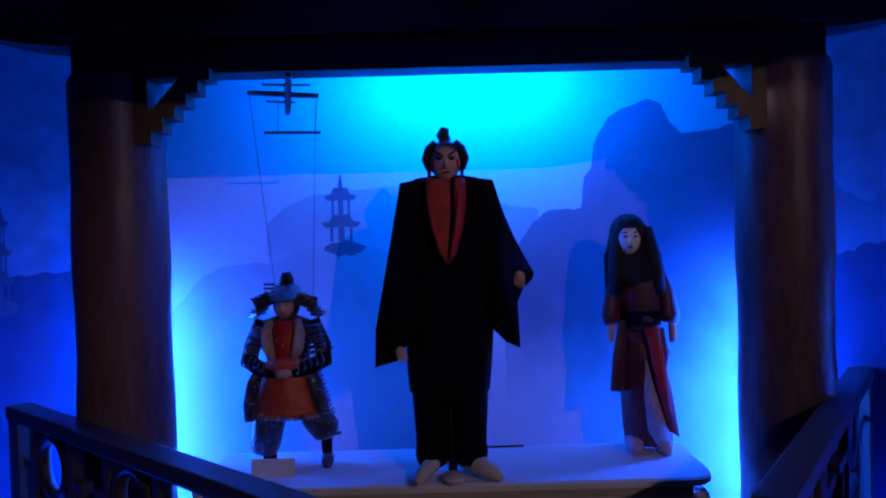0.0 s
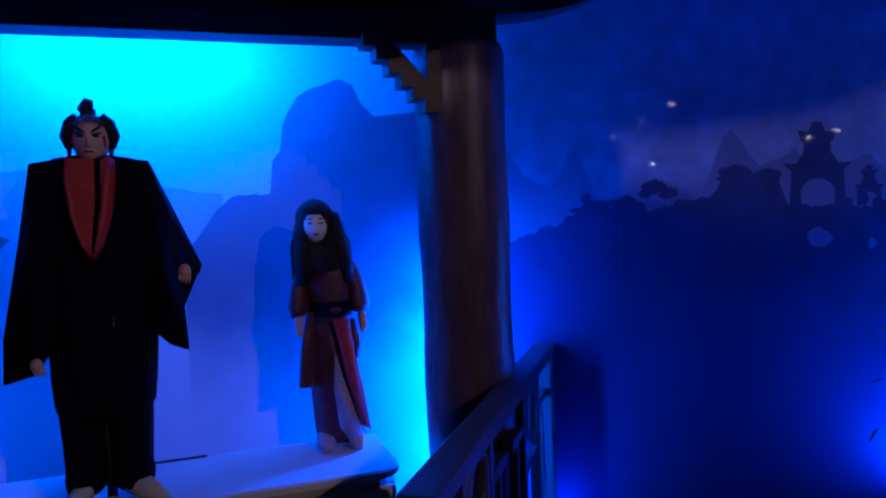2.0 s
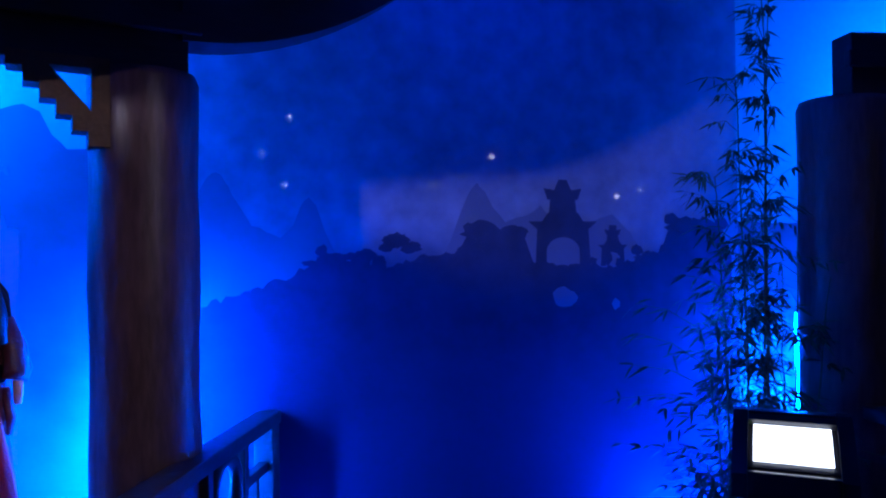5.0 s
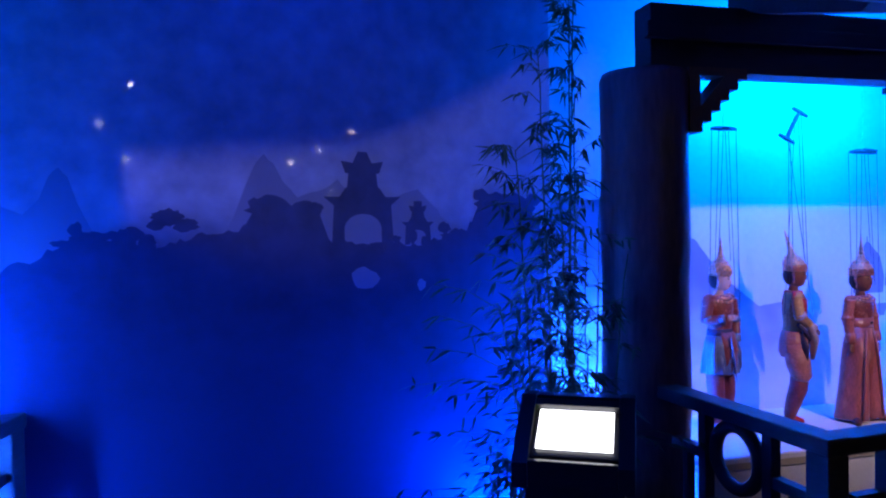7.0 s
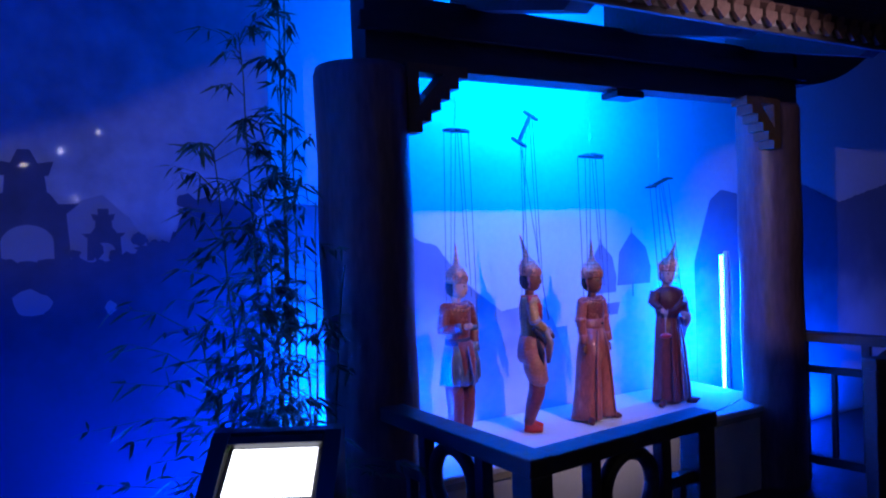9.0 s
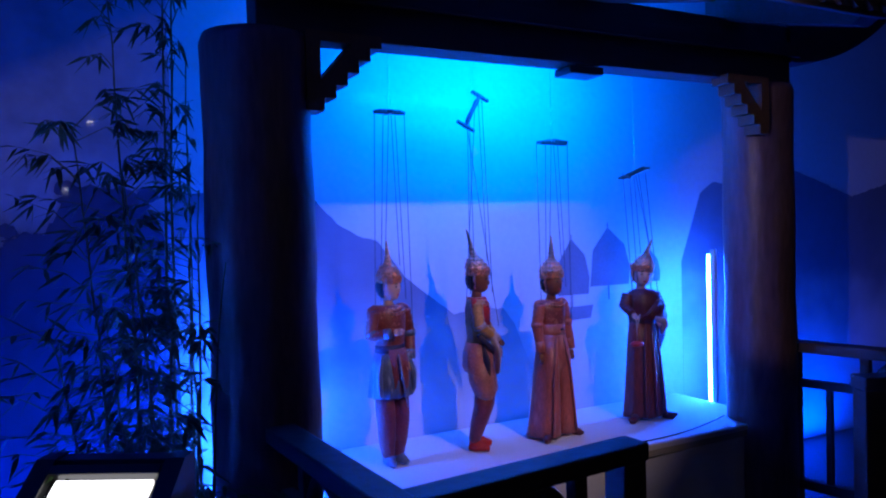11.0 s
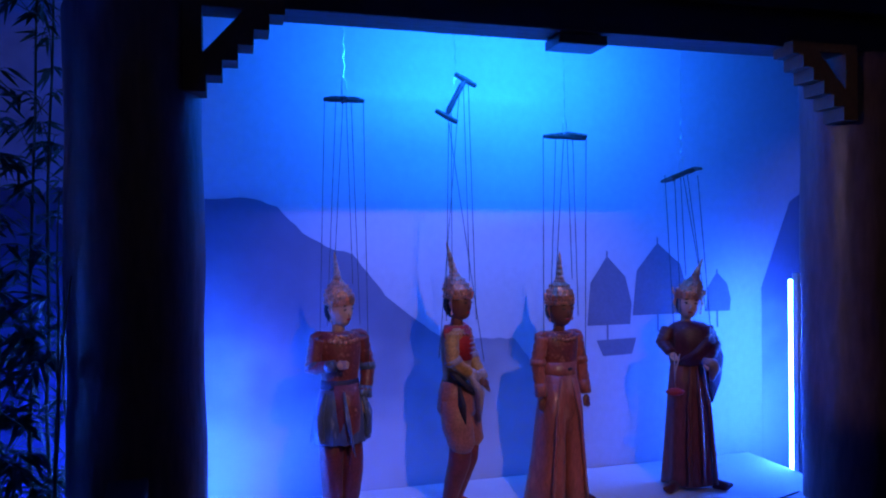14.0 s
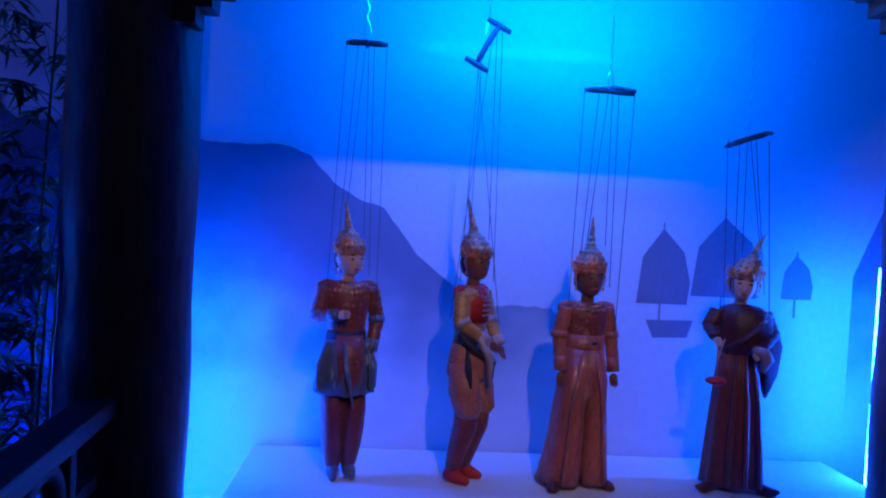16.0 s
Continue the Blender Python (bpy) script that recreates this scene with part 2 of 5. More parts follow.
def box(bm, lo, hi, bevel=0.0, m=None):
    c = [(a + b) / 2 for a, b in zip(lo, hi)]
    s = [abs(b - a) for a, b in zip(lo, hi)]
    mat = (m or Matrix()) @ Matrix.Translation(c) @ Matrix.Diagonal((*s, 1))
    made = bmesh.ops.create_cube(bm, size=1, matrix=mat)
    if bevel:
        edges = list({e for v in made["verts"] for e in v.link_edges})
        bmesh.ops.bevel(bm, geom=edges, offset=bevel, segments=2, affect="EDGES", profile=0.6)


def boxed(lo, hi, bevel=0.0, m=None):
    bm = bmesh.new()
    box(bm, lo, hi, bevel, m)
    return bm


def tube(bm, points, radii, seg=8, mat=0, cap=True, flat=1.0):
    """A bent, tapered rod along points."""
    pts = [Vector(p) for p in points]
    rings = []
    side = None
    for i, p in enumerate(pts):
        d = (pts[min(i + 1, len(pts) - 1)] - pts[max(i - 1, 0)]).normalized()
        if side is None or abs(side.dot(d)) > 0.95:
            side = d.orthogonal().normalized()
        side = (side - d * side.dot(d)).normalized()
        up = d.cross(side)
        r = radii[i] if isinstance(radii, (list, tuple)) else radii
        rings.append([bm.verts.new(p + (side * math.cos(a) + up * math.sin(a) * flat) * r) for a in (math.tau * k / seg for k in range(seg))])
    for a, b in zip(rings, rings[1:]):
        for k in range(seg):
            bm.faces.new((a[k], a[(k + 1) % seg], b[(k + 1) % seg], b[k])).material_index = mat
    if cap:
        for r in (rings[0][::-1], rings[-1]):
            bm.faces.new(r).material_index = mat


def loft(bm, rings, mat=0, seg=20, fold=0.0, folds=7, cap=True):
    """Upright cloth: rings of (x, y, z, half width, half depth), with folds that grow towards the last ring."""
    made = []
    for i, (x, y, z, rx, ry) in enumerate(rings):
        f = fold * i / max(1, len(rings) - 1)
        made.append([bm.verts.new((x + rx * math.cos(a) * (1 + f * math.sin(folds * a)), y + ry * math.sin(a) * (1 + f * math.sin(folds * a + 1)), z))
                     for a in (math.tau * k / seg for k in range(seg))])
    for a, b in zip(made, made[1:]):
        for k in range(seg):
            bm.faces.new((a[k], a[(k + 1) % seg], b[(k + 1) % seg], b[k])).material_index = mat
    if cap:
        for r in (made[0], made[-1][::-1]):
            bm.faces.new(r).material_index = mat


def ball(bm, c, r, mat=0, seg=14, m=None):
    made = bmesh.ops.create_uvsphere(bm, u_segments=seg, v_segments=max(6, seg * 2 // 3), radius=1,
                                     matrix=(m or Matrix()) @ Matrix.Translation(c) @ Matrix.Diagonal((*(r if isinstance(r, tuple) else (r, r, r)), 1)))
    for f in {f for v in made["verts"] for f in v.link_faces}:
        f.material_index = mat


def prism(bm, outline, y0, y1, mat=0, holes=None):
    """A flat outline in x and z, given thickness along y."""
    front = [bm.verts.new((x, y0, z)) for x, z in outline]
    back = [bm.verts.new((x, y1, z)) for x, z in outline]
    n = len(outline)
    for a, b, c in geometry.tessellate_polygon([[Vector((x, z, 0)) for x, z in outline]]):
        for vs in ((front[a], front[b], front[c]), (back[c], back[b], back[a])):
            bm.faces.new(vs).material_index = mat
    for k in range(n):
        bm.faces.new((front[k], back[k], back[(k + 1) % n], front[(k + 1) % n])).material_index = mat


# ---- hall ----
def wall_between(name, p, q, z0, z1, mat, thick=0.12):
    """A straight wall whose face runs from p to q; its own x runs along it and y into it."""
    p, q = Vector((*p, 0)), Vector((*q, 0))
    ang = math.degrees(math.atan2(q.y - p.y, q.x - p.x))
    ob = mesh_object(name, boxed((0, 0, z0), ((q - p).length, thick, z1)), mat)
    ob.matrix_world = pose(p.x, p.y, 0, 0, 0, ang)
    return tagged(ob, kind="structure")


B_L, B_R = PAV_B @ Vector((-1.62, 0.815, 0)), PAV_B @ Vector((5.6, 0.815, 0))
floor = mesh_object("floor", boxed((-6, -6, -0.1), (12, 5, 0)), M_FLOOR)
tagged(floor, "dark polished floor of the exhibition hall", kind="structure")
ceiling = mesh_object("ceiling", boxed((-6, -6, 4.4), (12, 5, 4.5)), M_HALL)
tagged(ceiling, "black painted high ceiling", kind="structure")
wall_a = wall_between("wall_pavilion_one", (-1.5, 3.42), (1.5, 3.42), 0, 3.4, M_SKY)
tagged(wall_a, "pale painted mural wall with misty mountains and pagoda")
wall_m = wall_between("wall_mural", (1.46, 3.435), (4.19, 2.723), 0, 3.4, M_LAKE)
tagged(wall_m, "glossy dark blue mural wall with lake and gateway")
wall_b = wall_between("wall_pavilion_two", B_L[:2], B_R[:2], 0, 3.4, M_SKY)
tagged(wall_b, "pale painted mural wall with hills and sailing junks")
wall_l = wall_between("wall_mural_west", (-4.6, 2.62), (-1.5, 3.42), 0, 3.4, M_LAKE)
tagged(wall_l, "dark blue mural wall with a distant tower")
for nm, p, q in (("wall_upper", (-5.9, 4.4), (10.5, 4.4)), ("wall_east", (11.5, 4.4), (11.5, -5.9)), ("wall_south", (11.5, -5.6), (-5.9, -5.6)), ("wall_west", (-5.6, -5.9), (-5.6, 4.5))):
    wall_between(nm, p, q, 0, 4.4, M_HALL)


def painted(name, wall, outline, mat, proud=0.004, label=""):
    bm = bmesh.new()
    prism(bm, outline, -0.35 * proud, 0.01)
    return part(name, bm, mat, wall, label)


def ridge(points, foot, rough=0.012, step=0.03, seed=1):
    """A hill line through a few summits, roughened, closed at its foot."""
    rnd = random.Random(seed)
    out = []
    for (x0, z0), (x1, z1) in zip(points, points[1:]):
        n = max(2, int(math.hypot(x1 - x0, z1 - z0) / step))
        for k in range(n):
            s = k / n
            out.append((x0 + (x1 - x0) * s, z0 + (z1 - z0) * s + (rnd.uniform(-rough, rough) if abs(x1 - x0) > 0.5 * abs(z1 - z0) else 0.0)))
    out.append(points[-1])
    return out + [(points[-1][0], foot), (points[0][0], foot)]


def clumps(cx, cz, w, h, seed, n=16):
    """Leafy outline of a painted tree or bush."""
    rnd = random.Random(seed)
    return [(cx + w * (1 + rnd.uniform(-0.22, 0.2)) * math.cos(a), cz + h * (1 + rnd.uniform(-0.25, 0.2)) * math.sin(a)) for a in (math.tau * k / n for k in range(n))]


def pagoda(wall, cx, z0, tiers, w, h, mat, name="painted_pagoda"):
    painted("painted_rock", wall, clumps(cx + w * 0.1, z0 - h * 0.22, w * 0.62, h * 0.30, 61, 26), mat, 0.006)
    for k in range(tiers):
        s = 1 - 0.17 * k
        z = z0 + k * h
        for u in (-0.30, 0.0, 0.30):
            v = w * (0.10 if u == 0 else 0.045) * s
            painted(name, wall, [(cx + w * u * s - v, z + h * 0.05), (cx + w * u * s + v, z + h * 0.05), (cx + w * u * s + v, z + h * 0.60), (cx + w * u * s - v, z + h * 0.60)], mat, 0.007)
        e = w * 0.62 * s
        painted(name, wall, [(cx - e, z + h * 0.76), (cx - e * 0.8, z + h * 0.58), (cx + e * 0.8, z + h * 0.58), (cx + e, z + h * 0.76),
                             (cx + e * 0.6, z + h * 0.80), (cx + e * 0.42, z + h * 1.06), (cx - e * 0.42, z + h * 1.06), (cx - e * 0.6, z + h * 0.80)], mat, 0.008)
    top = z0 + tiers * h
    painted(name, wall, [(cx - 0.012, top), (cx + 0.012, top), (cx + 0.004, top + h * 0.55), (cx - 0.004, top + h * 0.55)], mat, 0.008)


AX = 1.5
painted("painted_mountain", wall_a, ridge([(AX + x, z) for x, z in ((0.28, 1.40), (0.42, 1.59), (0.48, 1.65), (0.65, 1.66), (0.665, 1.80), (0.70, 1.84), (0.715, 1.955), (0.78, 2.08), (0.875, 2.125), (0.975, 2.165), (1.03, 2.135), (1.07, 2.05), (1.125, 1.997), (1.27, 2.01), (1.48, 2.06))], 0.02, 0.006), M_HILL, 0.005, "blue painted mountain")
painted("painted_far_hill", wall_a, ridge([(AX + x, z) for x, z in ((-0.82, 1.62), (-0.74, 1.69), (-0.64, 1.74), (-0.5, 1.765), (-0.2, 1.78), (0.2, 1.70), (0.45, 1.66))], 0.9, 0.004, seed=3), M_FARHILL, 0.003)
painted("painted_hill", wall_a, ridge([(AX + x, z) for x, z in ((-1.3, 1.2), (-1.124, 1.384), (-1.02, 1.434), (-0.91, 1.444), (-0.8, 1.43), (-0.67, 1.5), (-0.56, 1.50), (-0.43, 1.53), (-0.2, 1.45), (0.1, 1.2))], 0.8, 0.008, seed=4), faded("painted_low_hill", (0.32, 0.34, 0.43), SKY, 0.9, 1.5), 0.004)
pagoda(wall_a, AX - 0.472, 1.525, 2, 0.15, 0.125, M_PAGODA)

BX = 1.62
painted("painted_hill", wall_b, ridge([(BX + x, z) for x, z in ((-1.6, 1.74), (-1.2, 1.72), (-0.95, 1.725), (-0.85, 1.69), (-0.75, 1.585), (-0.65, 1.52), (-0.54, 1.49), (-0.40, 1.31), (-0.26, 1.20), (-0.12, 1.095), (0.01, 1.112), (0.18, 1.105), (0.25, 1.02), (0.31, 0.87), (0.4, 0.7))], 0.3, 0.004, seed=5), M_HILL, 0.005, "blue painted hill")
painted("painted_far_hill", wall_b, ridge([(BX + x, z) for x, z in ((1.5, 1.3), (1.58, 1.5), (1.67, 1.72), (1.78, 1.80), (2.0, 1.76), (2.5, 1.9), (3.2, 1.7), (3.9, 1.85), (5.4, 1.6))], 0.3, 0.006, seed=6), M_HILL, 0.005)


def junk(cx, z, w, h, hull=True):
    sail = [(cx - w * 0.5, z), (cx - w * 0.42, z + h * 0.62), (cx - 0.05 * w, z + h), (cx + w * 0.36, z + h * 0.70), (cx + w * 0.5, z + h * 0.3), (cx + w * 0.46, z)]
    painted("painted_sail", wall_b, sail, M_JUNK, 0.006)
    painted("painted_mast", wall_b, [(cx - 0.05 * w - 0.004, z - 0.08), (cx - 0.05 * w + 0.004, z - 0.08), (cx - 0.05 * w + 0.003, z + h * 1.08), (cx - 0.05 * w - 0.003, z + h * 1.08)], M_JUNK, 0.007)
    if hull:
        painted("painted_hull", wall_b, [(cx - w * 0.3, z - 0.07), (cx + w * 0.6, z - 0.065), (cx + w * 0.5, z - 0.14), (cx - w * 0.15, z - 0.145)], M_JUNK, 0.006)


junk(BX + 0.66, 1.145, 0.23, 0.32)
junk(BX + 0.93, 1.185, 0.30, 0.34, False)
junk(BX + 1.25, 1.19, 0.14, 0.19, False)

# grove, gateway and lake of the long mural
painted("painted_peak", wall_m, ridge([(0.05, 1.5), (0.12, 1.70), (0.17, 1.86), (0.215, 1.925), (0.255, 1.92), (0.30, 1.83), (0.38, 1.70), (0.50, 1.65), (0.555, 1.70), (0.59, 1.79), (0.625, 1.825), (0.655, 1.79), (0.69, 1.68), (0.75, 1.55), (0.85, 1.45)], 1.2, 0.006, seed=8), M_MISTHILL, 0.003)
painted("painted_peak", wall_m, ridge([(1.2, 1.5), (1.27, 1.63), (1.32, 1.76), (1.365, 1.865), (1.40, 1.895), (1.44, 1.86), (1.48, 1.78), (1.54, 1.72), (1.66, 1.75), (1.72, 1.80), (1.80, 1.70), (2.0, 1.72), (2.1, 1.76), (2.2, 1.66), (2.3, 1.5)], 1.2, 0.006, seed=9), M_MISTHILL, 0.003)
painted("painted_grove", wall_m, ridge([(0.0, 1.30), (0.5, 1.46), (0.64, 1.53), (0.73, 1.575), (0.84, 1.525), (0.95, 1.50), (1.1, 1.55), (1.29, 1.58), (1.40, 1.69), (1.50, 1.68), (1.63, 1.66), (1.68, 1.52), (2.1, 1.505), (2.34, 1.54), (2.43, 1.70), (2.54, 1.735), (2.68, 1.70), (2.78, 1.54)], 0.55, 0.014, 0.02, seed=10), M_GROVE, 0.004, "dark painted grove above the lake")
for k, (cx, cz, w, h) in enumerate(((1.01, 1.63, 0.06, 0.035), (1.08, 1.60, 0.05, 0.03), (0.97, 1.60, 0.035, 0.02), (0.73, 1.55, 0.07, 0.03), (1.42, 1.67, 0.10, 0.05), (1.58, 1.66, 0.07, 0.04), (2.5, 1.69, 0.10, 0.05), (2.62, 1.69, 0.07, 0.05))):
    painted("painted_tree", wall_m, clumps(cx, cz, w, h, 20 + k, 22), M_GROVE, 0.006)
tree_rnd = random.Random(77)
for k in range(46):
    cx = tree_rnd.uniform(0.62, 2.76)
    base = 1.50 + 0.05 * math.sin(3.1 * cx) + (0.14 if 1.34 < cx < 1.62 or cx > 2.40 else 0.0)
    painted("painted_tree", wall_m, clumps(cx, base + tree_rnd.uniform(-0.02, 0.045), tree_rnd.uniform(0.015, 0.05), tree_rnd.uniform(0.012, 0.034), 200 + k, 18), M_GROVE, 0.0045 + 0.0002 * k)


def gateway(cx, z0, w, h, mat):
    """A painted gate: two piers, an arch, curled roofs."""
    for s in (-1, 1):
        painted("painted_gate", wall_m, [(cx + s * w * 0.30, z0), (cx + s * w * 0.5, z0), (cx + s * w * 0.46, z0 + h * 0.46), (cx + s * w * 0.30, z0 + h * 0.46)], mat, 0.007)
    arch = [(cx + w * 0.30 * math.cos(a), z0 + h * 0.18 + h * 0.16 * math.sin(a)) for a in (math.pi * k / 8 for k in range(9))]
    painted("painted_gate", wall_m, [(cx + w * 0.31, z0 + h * 0.46), (cx + w * 0.31, z0 + h * 0.18)] + arch[1:-1] + [(cx - w * 0.31, z0 + h * 0.18), (cx - w * 0.31, z0 + h * 0.46)], mat, 0.0075)
    e = w * 0.62
    painted("painted_gate", wall_m, [(cx - e, z0 + h * 0.52), (cx - e * 0.75, z0 + h * 0.43), (cx + e * 0.75, z0 + h * 0.43), (cx + e, z0 + h * 0.52), (cx + e * 0.6, z0 + h * 0.52), (cx + w * 0.27, z0 + h * 0.62), (cx - w * 0.27, z0 + h * 0.62), (cx - e * 0.6, z0 + h * 0.52)], mat, 0.008)
    painted("painted_gate", wall_m, [(cx - w * 0.25, z0 + h * 0.6), (cx + w * 0.25, z0 + h * 0.6), (cx + w * 0.22, z0 + h * 0.8), (cx - w * 0.22, z0 + h * 0.8)], mat, 0.0085)
    e = w * 0.34
    painted("painted_gate", wall_m, [(cx - e, z0 + h * 0.9), (cx - e * 0.8, z0 + h * 0.77), (cx + e * 0.8, z0 + h * 0.77), (cx + e, z0 + h * 0.9), (cx + e * 0.45, z0 + h * 0.88), (cx + 0.02, z0 + h), (cx - 0.02, z0 + h), (cx - e * 0.45, z0 + h * 0.88)], mat, 0.009)


gateway(1.835, 1.50, 0.29, 0.42, M_GROVE)
gateway(2.10, 1.50, 0.13, 0.20, M_GROVE)
for x0, x1, z0, z1 in ((1.78, 1.89, 1.50, 1.60), (2.065, 2.12, 1.50, 1.55), (1.775, 1.90, 1.30, 1.40), (2.09, 2.135, 1.285, 1.34)):
    painted("painted_water_gleam", wall_m, clumps((x0 + x1) / 2, (z0 + z1) / 2, (x1 - x0) / 2, (z1 - z0) / 2, int(x0 * 100), 12), M_MISTHILL, 0.0055)
pagoda(wall_l, 2.69, 1.30, 3, 0.10, 0.13, M_PAGODA)
painted("painted_grove", wall_l, ridge([(0.2, 1.5), (0.9, 1.6), (1.6, 1.42), (2.3, 1.36), (3.1, 1.45)], 0.5, 0.012, seed=31), M_GROVE, 0.004)


# ---- pavilions ----
def bracket(parent, side, top, out_by):
    """Stepped corner bracket with a triangular opening between column and beam."""
    x0, steps, dx, dz = 1.172 + out_by, 6, 0.0445, 0.0465
    out = [(x0, top), (x0, top - steps * dz)]
    x, z = x0 - 0.062, top - steps * dz
    out.append((x, z))
    for k in range(steps - 1):
        z += dz
        out.append((x, z))
        x -= dx
        out.append((x, z))
    out.append((x, top))
    bm = bmesh.new()
    hole = [(x0 - 0.052, top - 0.035), (x0 - 0.172, top - 0.035), (x0 - 0.052, top - 0.170)]
    # leg, top bar and stepped brace, leaving the triangle open
    y0, y1 = -0.075, 0.025
    rings = []
    for y in (y0, y1):
        o = [bm.verts.new((side * a, y, b)) for a, b in out]
        h = [bm.verts.new((side * a, y, b)) for a, b in hole]
        edges = [bm.edges.new((o[i], o[(i + 1) % len(o)])) for i in range(len(o))] + [bm.edges.new((h[i], h[(i + 1) % 3])) for i in range(3)]
        bmesh.ops.triangle_fill(bm, edges=edges, use_beauty=True)
        rings.append((o, h))
    for a, b in zip(*rings):
        for k in range(len(a)):
            bm.faces.new((a[k], a[(k + 1) % len(a)], b[(k + 1) % len(b)], b[k]))
    return part("bracket", bm, M_BRACKET, parent, "stepped pale wooden corner bracket")


def curl(x, reach=0.95):
    return 0.0 if abs(x) < reach else 0.22 * ((abs(x) - reach) / 0.9) ** 1.6


def roof_height(x, y, dz):
    """Underside of the roof boards: falls to the eave, lifts at the corners."""
    return 2.63 + dz + 0.43 * y + curl(x) * (0.75 - 0.25 * y)


def pavilion(m, dz, label, west=-2.2):
    pav = thing("pavilion", m, label, "pavilion", "display pavilions")
    top = 2.18 + dz
    for s in (-1, 1):
        bm = bmesh.new()
        rings = [(0.182, 0.0), (0.182, 0.04), (0.176, 0.06)] + [(0.176 + 0.004 * math.sin(k * 1.7), 0.06 + (top - 0.09) * k / 12) for k in range(1, 12)] + [(0.178, top - 0.03), (0.168, top)]
        stout = 1.08 if s < 0 and west > -2 else 1.0
        shift = (0.05, 0.05) if s > 0 and west > -2 else (-0.005 * (stout > 1), 0.0)
        loft(bm, [(s * 1.29 + shift[0], 0.06 + shift[1], z, r * stout, r * stout) for r, z in rings], 0, 32)
        part("column", bm, M_COLUMN, pav, "round reddish-brown wooden column", True)
        bracket(pav, s, top + 0.012, 0.0 if west < -2 else 0.03 if s > 0 else -0.02)
        if s < 0 and west > -2:
            continue
        # curved arm beyond the column that carries the eave
        bm = bmesh.new()
        under = [(1.40 + 0.9 * k / 10, 2.290 + dz + 0.35 * (k / 10) ** 2) for k in range(11)]
        over = [(x, max(z + 0.05, 2.60 + dz + curl(x) * 0.74)) for x, z in under[::-1]]
        prism(bm, [(s * x, z) for x, z in under + over], -0.05, 0.12)
        part("eave_arm", bm, M_BEAM, pav)
    left = -1.42 if west < -2 else -1.31
    part("beam", boxed((left, -0.03, top), (1.42, 0.11, top + 0.29), 0.006), M_BEAM, pav, "dark wooden lintel beam")
    part("purlin", boxed((left - 0.04, -0.075, top + 0.13), (1.46, -0.034, top + 0.20), 0.006), M_BEAM, pav)
    # rafters under the eave
    for k in range(-2, 3):
        x = 0.12 + k * 0.9
        if x < west:
            continue
        bm = bmesh.new()
        prof = [(-0.72, roof_height(x, -0.72, dz) - 0.02), (-0.66, roof_height(x, -0.66, dz) - 0.075), (-0.1, roof_height(x, -0.1, dz) - 0.16), (0.10, roof_height(x, 0.10, dz) - 0.17), (0.10, roof_height(x, 0.10, dz) - 0.004), (-0.72, roof_height(x, -0.72, dz) - 0.004)]
        fr = [bm.verts.new((x - 0.055, y, z)) for y, z in prof]
        bk = [bm.verts.new((x + 0.055, y, z)) for y, z in prof]
        bm.faces.new(fr)
        bm.faces.new(bk[::-1])
        for i in range(len(prof)):
            bm.faces.new((fr[i], bk[i], bk[(i + 1) % len(prof)], fr[(i + 1) % len(prof)]))
        part("rafter", bm, M_BEAM, pav)
    # boards of the roof, curled up at the corners
    bm = bmesh.new()
    nx, ny = 44, 8
    grid = {}
    for lay, off in ((0, 0.0), (1, 0.05)):
        for i in range(nx + 1):
            for j in range(ny + 1):
                x, y = west + (2.2 - west) * i / nx, -0.76 + 1.30 * j / ny
                grid[lay, i, j] = bm.verts.new((x, y, roof_height(x, y, dz) + off))
    for i in range(nx):
        for j in range(ny):
            for lay in (0, 1):
                bm.faces.new([grid[lay, i + a, j + b] for a, b in ((0, 0), (1, 0), (1, 1), (0, 1))])
    for i in range(nx):
        for j in (0, ny):
            bm.faces.new([grid[0, i, j], grid[0, i + 1, j], grid[1, i + 1, j], grid[1, i, j]])
    for j in range(ny):
        for i in (0, nx):
            bm.faces.new([grid[0, i, j], grid[0, i, j + 1], grid[1, i, j + 1], grid[1, i, j]])
    roof = part("roof", bm, M_ROOF, pav, "grey-brown tiled roof with curled eaves")
    # board added behind the drip tiles so the eave casts a straight shadow edge
    bm = bmesh.new()
    xs = [west + (2.2 - west) * i / 44 for i in range(45)]
    rows = [[bm.verts.new((x, y, roof_height(x, -0.76, dz) + z)) for x in xs] for y, z in ((-0.758, 0.02), (-0.758, -0.024), (-0.735, -0.024), (-0.735, 0.02))]
    for a, b in zip(rows, rows[1:] + rows[:1]):
        for i in range(44):
            bm.faces.new((a[i], a[i + 1], b[i + 1], b[i]))
    for i in (0, 44):
        bm.faces.new([r[i] for r in rows])
    part("fascia", bm, M_BEAM, roof)
    # drip tiles: a triangle hanging at each row, and the round row end above it
    bm = bmesh.new()
    prism(bm, [(-0.038, 0.030), (-0.038, 0.004), (0.0, -0.030), (0.038, 0.004), (0.038, 0.030)], -0.010, 0.010)
    drip = mesh_object("drip_tile", bm, M_TILE)
    bm = bmesh.new()
    tube(bm, [(0, -0.02, 0), (0, 1.28, 0.46 * 1.28 / 1.0)], [0.028, 0.028], 8)
    row = mesh_object("roof_tile", bm, M_TILE)
    count = 46
    for k in range(count):
        x = -2.16 + 4.32 * k / (count - 1)
        if k and x < west + 0.03:
            continue
        x = max(x, west + 0.04)
        for src, dy, off in ((drip, -0.775, 0.02), (row, -0.76, 0.06)):
            ob = src if k == 0 else new(src.name, src.data)
            ob.parent = roof
            ob.matrix_local = pose(x, dy, roof_height(x, -0.76, dz) + off)
    return pav


